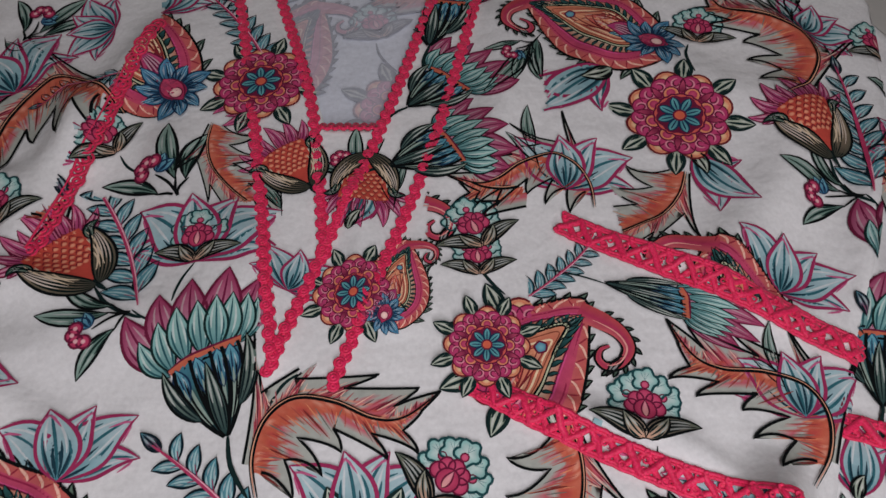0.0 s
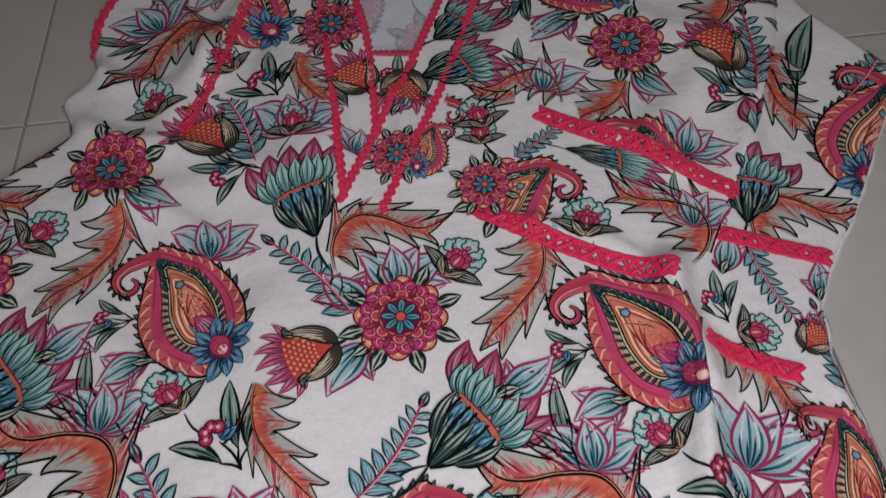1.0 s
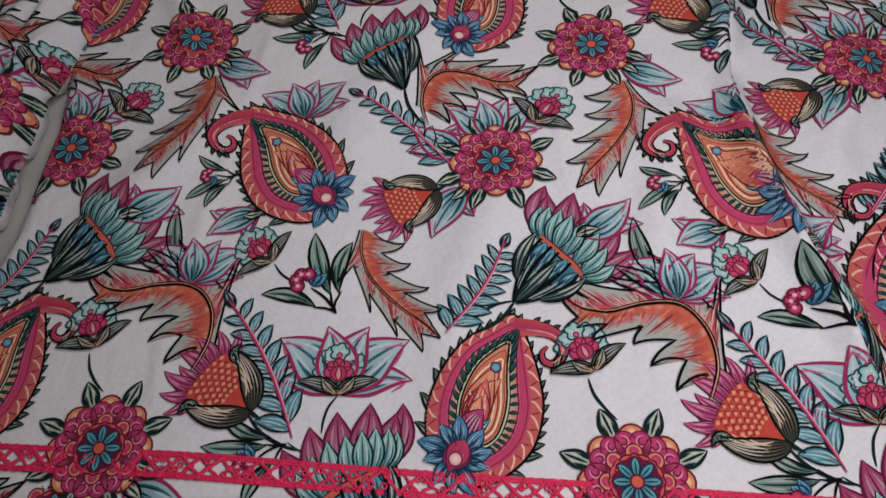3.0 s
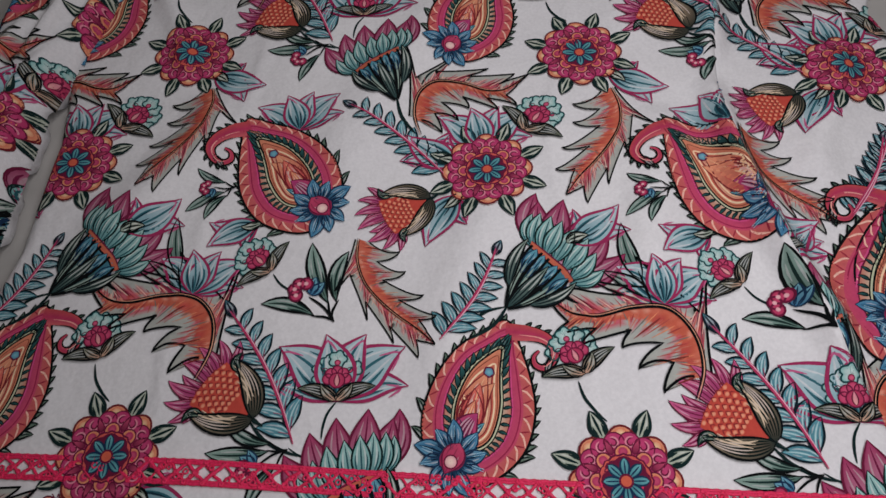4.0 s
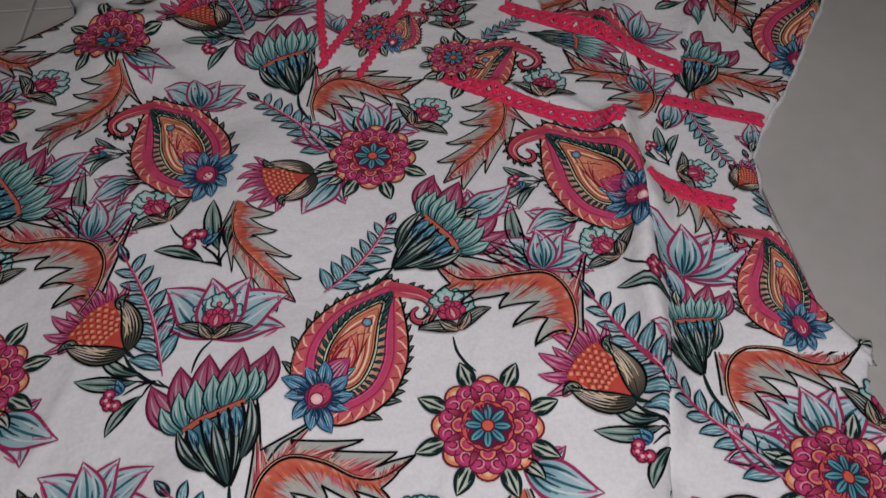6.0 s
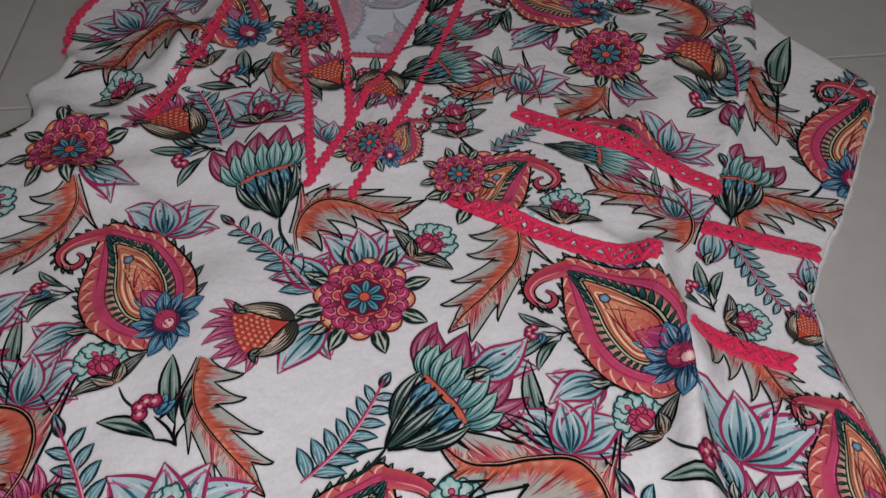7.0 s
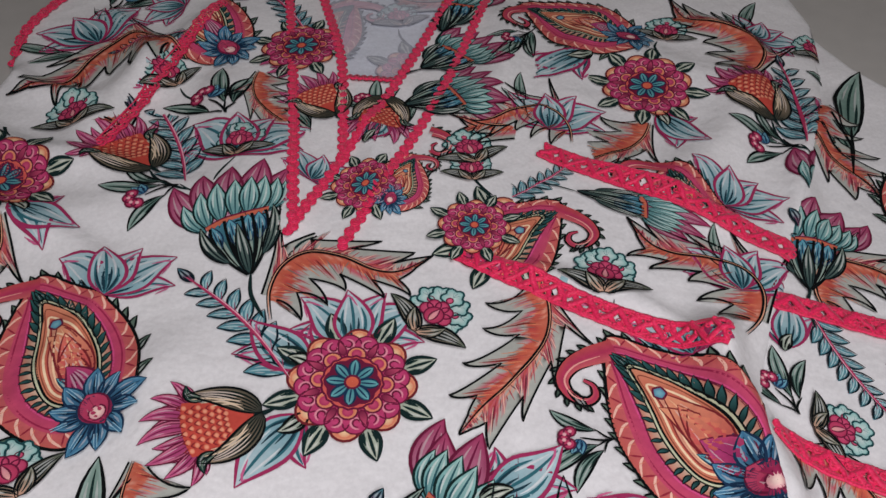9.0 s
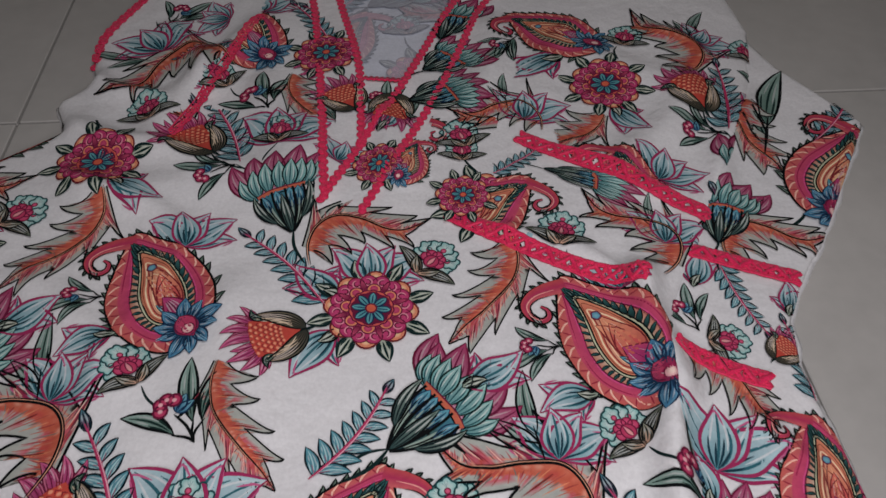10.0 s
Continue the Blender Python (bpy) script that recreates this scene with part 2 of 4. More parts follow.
class Front(Piece):
    """The front panel, open at the neck above its slit."""
    slit = 0.181

    def solid(self, x, y):
        return (y < self.slit) | (x < neck_left(y)) | (x > neck_right(y))

    def build(self, name, mat, parent, label="", cell=0.004):
        below, over = int((self.slit - self.y0) / cell), int((self.y1 - self.slit) / cell)
        ys = np.concatenate([np.linspace(self.y0, self.slit, below + 1), np.linspace(self.slit, self.y1, over + 1)[1:]])
        nl, gap, nr = 90, 6, 84
        y = ys[:, None]
        wob = 0.0012 * np.sin(90 * y + 3) + 0.0008 * np.sin(210 * y)
        a, b, c, d = self.left(y) - wob, neck_left(y), neck_right(y), self.right(y) + wob
        x = np.hstack([a + (b - a) * np.linspace(0, 1, nl), b + (c - b) * np.linspace(0, 1, gap)[1:-1], c + (d - c) * np.linspace(0, 1, nr)])
        y = np.repeat(y, x.shape[1], 1)
        v = np.stack([x, y, self.height(x, y)], -1).reshape(-1, 3)
        i = np.arange(len(v)).reshape(x.shape)
        f = np.stack([i[:-1, :-1], i[:-1, 1:], i[1:, 1:], i[1:, :-1]], -1)
        keep = np.ones(f.shape[:2], bool)
        keep[below:, nl - 1:nl + gap - 2] = False
        ob = mesh_object(name, v, f[keep], mat, parent, label)
        s = ob.modifiers.new("thickness", "SOLIDIFY")
        s.thickness, s.offset = 0.0007, -1
        return ob


# ---- printed motifs ----
def smooth_line(points, n=40, closed=False):
    p = np.array(points, float)
    k = len(p)
    out = []
    t = np.linspace(0, k if closed else k - 1, n, endpoint=not closed)
    for v in t:
        i = min(int(v), k - 1 if closed else k - 2)
        f = v - i
        q = [p[j % k] if closed else p[min(max(j, 0), k - 1)] for j in (i - 1, i, i + 1, i + 2)]
        out.append(0.5 * (2 * q[1] + (q[2] - q[0]) * f + (2 * q[0] - 5 * q[1] + 4 * q[2] - q[3]) * f * f + (3 * q[1] - q[0] - 3 * q[2] + q[3]) * f ** 3))
    return np.array(out)


DK = srgb(12, 16, 18)
GREEN, SAGE, DEEP = srgb(36, 72, 62), srgb(142, 158, 142), srgb(18, 42, 42)
TEAL, SKY, PALE = srgb(50, 128, 140), srgb(112, 180, 196), srgb(188, 212, 220)
BLUE, NAVY = srgb(40, 106, 152), srgb(22, 52, 84)
MAG, WINE, PINK, ROSE = srgb(182, 34, 92), srgb(112, 18, 58), srgb(232, 136, 158), srgb(208, 66, 110)
ORANGE, PEACH, CREAM, ASH = srgb(222, 92, 60), srgb(238, 152, 108), srgb(246, 200, 148), srgb(142, 146, 136)


def unit(v):
    return v / max(1e-9, np.hypot(*v))


class Motif:
    """Flat printed shapes in layers; its own axis runs from (0, 0) to (0, 1). size: the usual length of that axis in metres."""

    def __init__(self, size):
        self.parts, self.c, self.f, self.count, self.mm = [], [], [], 0, 0.001 / size
        self.p, self.k = np.zeros(2), 1 + 0j

    def grid(self, p, c, layer):
        p = np.asarray(p, float)
        a, b = p.shape[:2]
        c = np.broadcast_to(c, (a, b, 3)).reshape(-1, 3)
        z = np.full((a * b, 1), layer)
        i = np.arange(a * b).reshape(a, b) + self.count
        self.parts.append(np.hstack([p.reshape(-1, 2), z]))
        self.c.append(c)
        self.f.append(np.stack([i[:-1, :-1], i[:-1, 1:], i[1:, 1:], i[1:, :-1]], -1).reshape(-1, 4))
        self.count += a * b

    def line(self, pts, width, colour, layer, taper=True, closed=False):
        if len(pts) < 2:
            return
        p = np.array(pts, float)
        if closed:
            p = np.vstack([p, p[:1]])
            d = np.gradient(np.vstack([p[-2:-1], p, p[1:2]]), axis=0)[1:-1]
        else:
            d = np.gradient(p, axis=0)
        n = np.stack([-d[:, 1], d[:, 0]], 1) / np.maximum(1e-9, np.hypot(d[:, 0], d[:, 1]))[:, None]
        s = np.linspace(0, 1, len(p))
        w = 2.25 * width * self.mm / 2 * (np.sqrt(np.clip(4 * s * (1 - s), 0.06, 1)) if taper and not closed else np.ones(len(p)))
        self.grid(np.stack([p - n * w[:, None], p + n * w[:, None]], 1), np.asarray(colour)[None, None], layer)

    def blade(self, p0, p1, w, bend=0.0, base=TEAL, tip=SKY, edge=None, line=DK, lw=0.6, veins=1, vein=None, layer=2, k=0.8, n=9, e=0.9):
        p0, p1 = np.array(p0, float), np.array(p1, float)
        ax = p1 - p0
        ln = np.hypot(*ax)
        perp = np.array([-ax[1], ax[0]])
        s = np.linspace(0, 1, n)
        spine = p0 + ax * s[:, None] + perp * (bend * 4 * s * (1 - s))[:, None]
        d = np.gradient(spine, axis=0)
        nn = np.stack([-d[:, 1], d[:, 0]], 1) / np.maximum(1e-9, np.hypot(d[:, 0], d[:, 1]))[:, None]
        half = w * ln * np.sin(np.pi * s ** k) ** e
        half[0] = half[-1] = 0
        c = np.array([-1, -0.5, 0, 0.5, 1.0])
        p = spine[:, None] + nn[:, None] * (half[:, None] * c)[..., None]
        col = base + (tip - base) * s[:, None]
        col = np.repeat(col[:, None], 5, 1)
        if edge is not None:
            m = np.abs(c)[None, :, None] ** 2.0 * (0.35 + 0.65 * s[:, None, None])
            col = col * (1 - m) + edge * m
        self.grid(p, col, layer)
        if lw:
            self.line(p[:, 0], lw, line, layer + 0.3)
            self.line(p[:, -1], lw, line, layer + 0.3)
        vein = line if vein is None else vein
        long = ln / self.mm > 13
        if veins == 1 and not long:
            self.line(spine[1:-1], lw * 0.8 or 0.4, vein, layer + 0.1)
        elif veins or long:
            count = max(veins, 3) if long else veins
            for j, q in enumerate(np.linspace(-0.62, 0.62, count)):
                a, b = 1, n - 2 - int(abs(q) * 4) + (j % 2)
                if b - a > 1:
                    self.line(spine[a:b] + nn[a:b] * (half[a:b] * q)[:, None], (lw or 0.5) * 0.8, vein if veins else base * 0.55, layer + 0.1)
            if long:
                for j, q in enumerate(np.linspace(-0.45, 0.45, count - 1)):
                    a, b = n // 3 + j % 2, n - 2
                    self.line(spine[a:b] + nn[a:b] * (half[a:b] * q)[:, None], 0.5, tip * 0.55 + 0.30 * np.array((1.0, 0.96, 0.97)), layer + 0.12)
        return spine

    def disk(self, c, r, inner, outer, layer, lobes=0, depth=0.1, line=None, lw=0.5, n=28, squash=1.0, turn=0.0):
        a = np.linspace(0, 2 * np.pi, n + 1)
        rr = r * (1 + (depth * (np.abs(np.cos(a * lobes / 2 + turn)) - 0.6) if lobes else 0))
        rim = np.stack([np.cos(a) * rr, np.sin(a) * rr * squash], 1)
        t = np.linspace(0.02, 1.0, 3 if r < 0.12 else 5 if r < 0.3 else 9)
        p = np.array(c) + rim[:, None] * t[None, :, None]
        self.grid(p, inner + (outer - inner) * (t ** 2)[None, :, None], layer)
        if line is not None:
            self.line(np.array(c) + rim[:-1], lw, line, layer + 0.3, closed=True)

    def fit(self, p, q):
        """Turns and scales the motif, so that its points p and q come to (0, 0) and (0, 1)."""
        self.p = np.array(p, float)
        self.k = complex(0, 1) / complex(*(np.array(q, float) - self.p))
        return self

    def arrays(self):
        rank = np.argsort(np.argsort([v[0, 2] + 1e-6 * i for i, v in enumerate(self.parts)]))
        v = np.vstack([np.hstack([p[:, :2], np.full((len(p), 1), 1.3e-3 * k / len(rank))]) for p, k in zip(self.parts, rank)])
        c = np.vstack(self.c)
        grey = c @ np.array((0.25, 0.6, 0.15))
        v[:, :2] = (((v[:, 0] - self.p[0]) + 1j * (v[:, 1] - self.p[1])) * self.k).view(float).reshape(-1, 2)
        return v, c * 0.86 + 0.14 * grey[:, None], np.vstack(self.f)


def polar(r, a, c=(0, 0)):
    return np.array([c[0] + r * np.sin(a), c[1] + r * np.cos(a)])


def make_rosette():
    m = Motif(0.038)
    for i in range(8):
        a = (i + 0.5) * np.pi / 4
        m.blade(polar(0.80, a), polar(1.38, a), 0.25, 0, srgb(170, 180, 160), srgb(196, 202, 184), srgb(120, 140, 122), DEEP, 1.1, 1, layer=0, k=0.75)
        for o in (-0.1, 0.1):
            m.line(np.array([polar(0.95, a + o * 0.5), polar(1.12, a + o)]), 0.5, GREEN, 0.8)
    for i in range(8):
        a = i * np.pi / 4
        m.disk(polar(0.76, a), 0.24, ORANGE, PEACH, 1.2, line=srgb(120, 30, 40), lw=0.7, n=16)
        m.disk(polar(0.84, a), 0.10, CREAM, PEACH, 1.7, n=10)
    for i in range(16):
        a = (i + 0.5) * np.pi / 8
        m.disk(polar(0.70, a), 0.19, srgb(206, 56, 118), srgb(188, 40, 100), 2.2, line=WINE, lw=0.4, n=14)
    m.disk((0, 0), 0.72, MAG, srgb(200, 50, 110), 3.0, 16, 0.06, n=48)
    for i in range(8):
        for sgn in (-1, 1):
            a = (i + 0.5) * np.pi / 4
            c = polar(0.70, a + sgn * 0.16)
            t = np.linspace(0, 1.55 * np.pi, 12)
            rr = 0.115 * (1 - 0.12 * t)
            sp = c + np.stack([np.sin(a + sgn * t) * rr, np.cos(a + sgn * t) * rr], 1)
            m.line(sp, 0.75, PINK, 3.6)
            m.line(c + (sp - c) * 0.72, 0.5, WINE, 3.7)
        m.blade(polar(0.5, (i + 0.5) * np.pi / 4), polar(0.78, (i + 0.5) * np.pi / 4), 0.22, 0, WINE, ROSE, None, WINE, 0.4, 0, layer=3.8)
    for i in range(8):
        m.disk(polar(0.50, i * np.pi / 4), 0.15, ORANGE, PEACH, 4.4, line=WINE, lw=0.5, n=14)
        m.disk(polar(0.52, i * np.pi / 4), 0.085, ROSE, MAG, 4.8, n=10)
    m.disk((0, 0), 0.47, MAG, srgb(225, 88, 70), 5.2, 16, 0.08, line=WINE, lw=0.6, n=40)
    m.disk((0, 0), 0.43, WINE, WINE, 5.7, 8, 0.1, n=32)
    for i in range(8):
        a = i * np.pi / 4
        m.blade(polar(0.07, a), polar(0.41, a), 0.235, 0, TEAL, srgb(104, 182, 188), TEAL, NAVY, 0.6, 1, layer=6.2, k=1.2, e=0.55)
    m.disk((0, 0), 0.115, ORANGE, ORANGE, 7.2, line=WINE, lw=0.6, n=14)
    return m.fit((0, 0), (0, 1.087))


def quad(a, b, c, n):
    t = np.linspace(0, 1, n, endpoint=False)[:, None]
    return a * (1 - t) ** 2 + 2 * b * t * (1 - t) + c * t ** 2


def make_plume(rib, horns, barbs, root, tip):
    """A flame-shaped plume in millimetres. horns: ash-grey sickles of its orange side; barbs: the striped pink points beyond its double rib.
    Both are lists of the notch before each point, and the point."""
    m = Motif(0.001)
    pink, red, light, ash = srgb(206, 92, 108), srgb(200, 70, 62), srgb(232, 150, 122), srgb(176, 178, 170)
    r = smooth_line(rib, 80)
    d = np.gradient(r, axis=0)
    along = d / np.hypot(d[:, 0], d[:, 1])[:, None]

    def side(points, sag, layer, paint, ink, spread=1.0):
        us, outs = [], []
        notch = [np.array(a, float) for a, _ in points] + [r[-1]]
        points = points[:-1] + [(points[-1][0], (notch[-2] + r[-1]) / 2)]
        at = [int(np.argmin(np.hypot(*(r - v).T))) for v in notch]
        for j, (_, t) in enumerate(points):
            t, a, b = np.array(t, float), notch[j], notch[j + 1]
            flow = along[at[j]] * 0.5 + along[at[j + 1]] * 0.5
            outs += [quad(a, (a + t) / 2 + flow * sag * np.hypot(*(t - a)), t, 7), quad(t, (t + b) / 2 + (flow * 0.4 + unit(t - a) * 0.5) * sag * np.hypot(*(b - t)), b, 7)]
            us += [at[j] + (at[j + 1] - at[j]) * np.linspace(0, 0.45, 7, endpoint=False), at[j] + (at[j + 1] - at[j]) * np.linspace(0.45, 1, 7, endpoint=False)]
        o, u = np.vstack(outs + [r[-1:]]), np.concatenate(us + [[79]])
        i = np.stack([np.interp(u, range(80), r[:, k]) for k in (0, 1)], 1)
        o = i + (o - i) * spread
        t = np.array((0, 0.10, 0.21, 0.31, 0.40, 0.52, 0.76, 1.0))
        p = i[:, None] + (o - i)[:, None] * t[None, :, None]
        m.grid(p, np.array([[paint[(x * 5 + (x * x) % 7 + c * 3) % 4][c] for c in range(8)] for x in range(len(o))]), layer)
        m.line(o, 0.62, DK, layer + 0.5, taper=False)
        for x in range(1, len(o) - 1):
            m.line(p[x, (x % 3) + 1:6 + x % 2], 0.30, ink[x % len(ink)], layer + 0.2)
        for j in range(len(points)):
            m.line(p[14 * j + 6, 2:7] * 0.7 + p[14 * j + 8, 2:7] * 0.3, 0.45, ink[0] * 0.6, layer + 0.3)

    org, mid = srgb(208, 90, 62), srgb(214, 104, 76)
    side(horns, 0.30, 2.0, [(org, mid, org, red, pink, ash, ash, ash), (mid, org, red, org, ash, ash, ash, ash), (org, org, mid, mid, org, pink, ash, ash), (mid, light, org, org, ash, pink, ash, ash)],
         (srgb(172, 60, 56), srgb(234, 138, 92), srgb(120, 116, 108), srgb(190, 76, 66), srgb(206, 104, 84)))
    side(barbs, 0.16, 1.6, [(light, pink, light, pink, ash, ash, ash, ash), (red, light, pink, light, pink, ash, ash, ash), (light, red, ash, pink, light, pink, ash, ash), (pink, light, red, ash, pink, ash, ash, ash)],
         (srgb(160, 44, 70), srgb(240, 190, 170), srgb(120, 70, 80), srgb(190, 70, 84)), 1.25)
    n = np.stack([-along[:, 1], along[:, 0]], 1)
    sg = np.sign(np.dot(n[20], np.array(barbs[0][1], float) - r[20]))
    m.line(r, 0.7, DK, 3.4)
    m.line(r[:62] + sg * n[:62] * 0.9, 0.4, srgb(232, 160, 124), 3.3)
    m.line(r[:60] + sg * n[:60] * 1.6, 0.4, DK, 3.5)
    return m.fit(root, tip)


def long_plume():
    return make_plume([(19.6, -36.6), (26.8, -55.9), (26.4, -75.7), (17.4, -92.3), (3.8, -107.5), (-10.9, -121.0), (-22.6, -136.1)],
                      [((10.3, -40.3), (-17.5, -50.3)), ((8.9, -58.4), (-17.0, -69.0)), ((8.6, -75.4), (-27.2, -92.4)), ((-1.2, -93.8), (-32.5, -112.4)), ((-14.6, -113.5), (-22.6, -136.1))],
                      [((22.9, -36.7), (52.3, -77.1)), ((36.9, -68.2), (32.9, -103.4)), ((29.3, -92.1), (15.5, -123.8)), ((12.8, -113.9), (-3.3, -138.8)), ((-7.9, -128.3), (-22.6, -136.1))],
                      (19.6, -36.6), (-22.6, -136.1))


def curved_wing():
    return make_plume([(191.4, -93.7), (186.4, -73.8), (190.1, -54.6), (202.9, -43.5), (222.9, -45.3), (242.9, -53.3), (258.7, -52.2), (276.3, -38.3)],
                      [((191.1, -80.1), (207.6, -92.7)), ((201.5, -74.1), (220.4, -81.6)), ((206.4, -63.3), (228.5, -70.1)), ((223.4, -58.5), (251.0, -73.2)), ((242.3, -60.8), (265.7, -70.4)), ((257.9, -59.2), (276.3, -38.3))],
                      [((182.7, -76.0), (181.0, -20.4)), ((187.6, -42.2), (216.2, -19.7)), ((202.4, -34.8), (238.6, -32.6)), ((226.7, -39.2), (260.3, -39.9)), ((252.8, -48.3), (276.3, -38.3))],
                      (191.4, -93.7), (276.3, -38.3))


def flower(m, c, r, layer):
    c = np.array(c, float)
    for i in range(10):
        a = i * 2 * np.pi / 10 + 0.25 + 0.08 * np.sin(i * 2.3)
        tip = polar(r * (0.88 + 0.10 * (i % 2) + 0.10 * np.sin(i * 1.7)), a, c)
        m.blade(c, tip, 0.20, 0.06, NAVY, srgb(52, 124, 166), srgb(104, 172, 204), NAVY, 0.55, 0, layer=layer + 0.05 * (i % 2), k=1.3, e=1.05)
        for o in (-0.06, 0.05):
            m.line(np.array([polar(r * 0.55, a + o, c), polar(r * 0.86, a + o * 0.6, c)]), 0.7, srgb(150, 200, 222), layer + 0.5)
        for o in (-0.16, 0.0, 0.16):
            m.line(np.array([polar(r * 0.2, a + o, c), polar(r * 0.62, a + o, c)]), 0.4, NAVY, layer + 0.6)
    m.disk(c, r * 0.36, srgb(168, 26, 84), srgb(150, 24, 76), layer + 1.0, line=NAVY, lw=0.5, n=18, squash=0.9)
    m.blade(c + (-r * 0.30, r * 0.32), c + (r * 0.30, -r * 0.30), 0.34, 0, srgb(206, 60, 104), srgb(176, 30, 84), None, WINE, 0.5, 0, layer=layer + 1.3)
    m.disk(c + (r * 0.06, -r * 0.06), r * 0.17, srgb(250, 214, 200), PINK, layer + 1.7, line=WINE, lw=0.4, n=14)


def make_paisley():
    """A teardrop with a curled tip: a chained orange and magenta band, a green comb, and flames above a blue flower."""
    m = Motif(0.001)
    outer = [(55.1, -72.2), (76.6, -77.1), (96.3, -85.0), (115.5, -100.9), (129.0, -121.1), (133.7, -143.1), (127.1, -163.8), (109.9, -176.7), (88.3, -173.6), (70.0, -162.3), (57.6, -142.8), (52.8, -122.0), (52.0, -96.8)]
    inner = [(56.5, -83.8), (74.7, -87.3), (90.2, -93.6), (103.8, -106.2), (114.5, -123.0), (118.1, -138.9), (113.2, -155.0), (101.7, -160.5), (90.4, -157.7), (80.7, -150.4), (72.3, -136.3), (68.1, -120.2), (62.4, -100.5)]
    core = [(65.6, -91.9), (76.9, -94.7), (88.9, -101.3), (100.1, -112.9), (107.8, -125.3), (111.6, -138.9), (108.0, -150.0), (100.3, -153.0), (91.4, -149.8), (83.8, -140.8), (77.7, -128.8), (74.1, -116.6), (70.0, -104.0)]
    k = 104
    o, i1, i2 = (smooth_line(v, k, True) for v in (outer, inner, core))
    c = np.array((98.0, -134.7))

    def ring(a, b, c0, c1, layer):
        p = np.stack([a + (b - a) * t for t in np.linspace(0, 1, 4)], 1)
        m.grid(np.vstack([p, p[:1]]), np.stack([np.broadcast_to(v, (k + 1, 3)) for v in np.linspace(c0, c1, 4)], 1), layer)

    def between(a, b, t):
        return a + (b - a) * t

    d = np.gradient(np.vstack([o[-1:], o, o[:1]]), axis=0)[1:-1]
    out = np.stack([-d[:, 1], d[:, 0]], 1) / np.hypot(d[:, 0], d[:, 1])[:, None]
    along = d / np.hypot(d[:, 0], d[:, 1])[:, None]
    # leaf fringe, all of it pointing up to the tip
    for i in range(2, k, 3):
        sg = -1 if i < k * 0.46 else 1
        big = 1.25 + 1.0 * np.exp(-((i / k - 0.33) / 0.10) ** 2) + 1.3 * np.exp(-((i / k - 0.62) / 0.06) ** 2)
        if 0.40 < i / k < 0.55 or (big > 1.75 and i % 2):
            continue
        m.blade(o[i] - out[i] * 1.5 - along[i] * sg * 2.0, o[i] + out[i] * 3.0 * big + along[i] * sg * 4.8 * big, 0.17, -0.12 * sg, srgb(120, 138, 122), srgb(88, 116, 100), DEEP, DK, 0.55, 2, DEEP, layer=0.5, n=7)
    mid = between(o, i1, 0.5)
    ring(o, mid, srgb(208, 92, 80), srgb(210, 88, 96), 2)
    ring(mid, i1, srgb(208, 66, 102), srgb(202, 54, 108), 2)
    m.line(o, 0.75, DK, 2.4, closed=True)
    m.line(between(o, i1, 0.94), 0.5, srgb(226, 70, 138), 2.5, closed=True)
    m.line(between(o, i1, 0.62), 0.4, srgb(166, 24, 76), 2.5, closed=True)
    for i in range(0, k, 4):
        a, b = between(o, i1, 0.06)[i], between(o, i1, 0.50)[(i + 3) % k]
        z = between(o, i1, 0.10)[(i + 4) % k]
        m.line(smooth_line([a, (a + b) / 2 + along[i] * 1.6, b], 7), 0.62, srgb(250, 190, 168), 2.6)
        m.line(smooth_line([b, (b + z) / 2, z], 4), 0.45, srgb(160, 30, 58), 2.65)
        m.line(np.array([between(o, i1, 0.2)[(i + 2) % k], between(o, i1, 0.46)[(i + 2) % k]]), 0.4, srgb(240, 130, 90), 2.62)
    ring(i1, i2, srgb(206, 116, 96), srgb(206, 196, 168), 3)
    m.line(i1, 0.45, srgb(120, 20, 60), 3.3, closed=True)
    for i in range(1, k, 3):
        a, b = between(i1, i2, -0.12)[i], between(i1, i2, 0.70)[(i + (3 if i < k * 0.5 else -3)) % k]
        m.blade(b, a, 0.17, 0.1 if i < k * 0.5 else -0.1, DEEP, srgb(44, 104, 104), None, DK, 0.3, 0, layer=3.5, n=6)
    m.line(between(i1, i2, 0.74), 0.5, DK, 3.6, closed=True)
    m.line(between(i1, i2, 0.87), 0.65, srgb(196, 200, 164), 3.6, closed=True)
    m.line(i2, 0.55, DK, 3.7, closed=True)
    t1, t2 = between(i2, c, 0.35), between(i2, c, 0.7)
    ring(i2, t1, srgb(226, 140, 100), srgb(206, 84, 66), 3.65)
    ring(t1, t2, srgb(230, 160, 126), srgb(212, 96, 80), 3.65)
    ring(t2, between(i2, c, 0.99), srgb(214, 80, 62), srgb(200, 60, 66), 3.65)
    for t, w, q in ((0.10, 0.3, srgb(150, 70, 50)), (0.22, 0.55, srgb(250, 214, 170)), (0.34, 0.35, srgb(150, 50, 50)), (0.48, 0.45, srgb(250, 206, 160))):
        m.line(between(i2, c, t), w, q, 3.9, closed=True)
    root = np.array((107.3, -145.8))
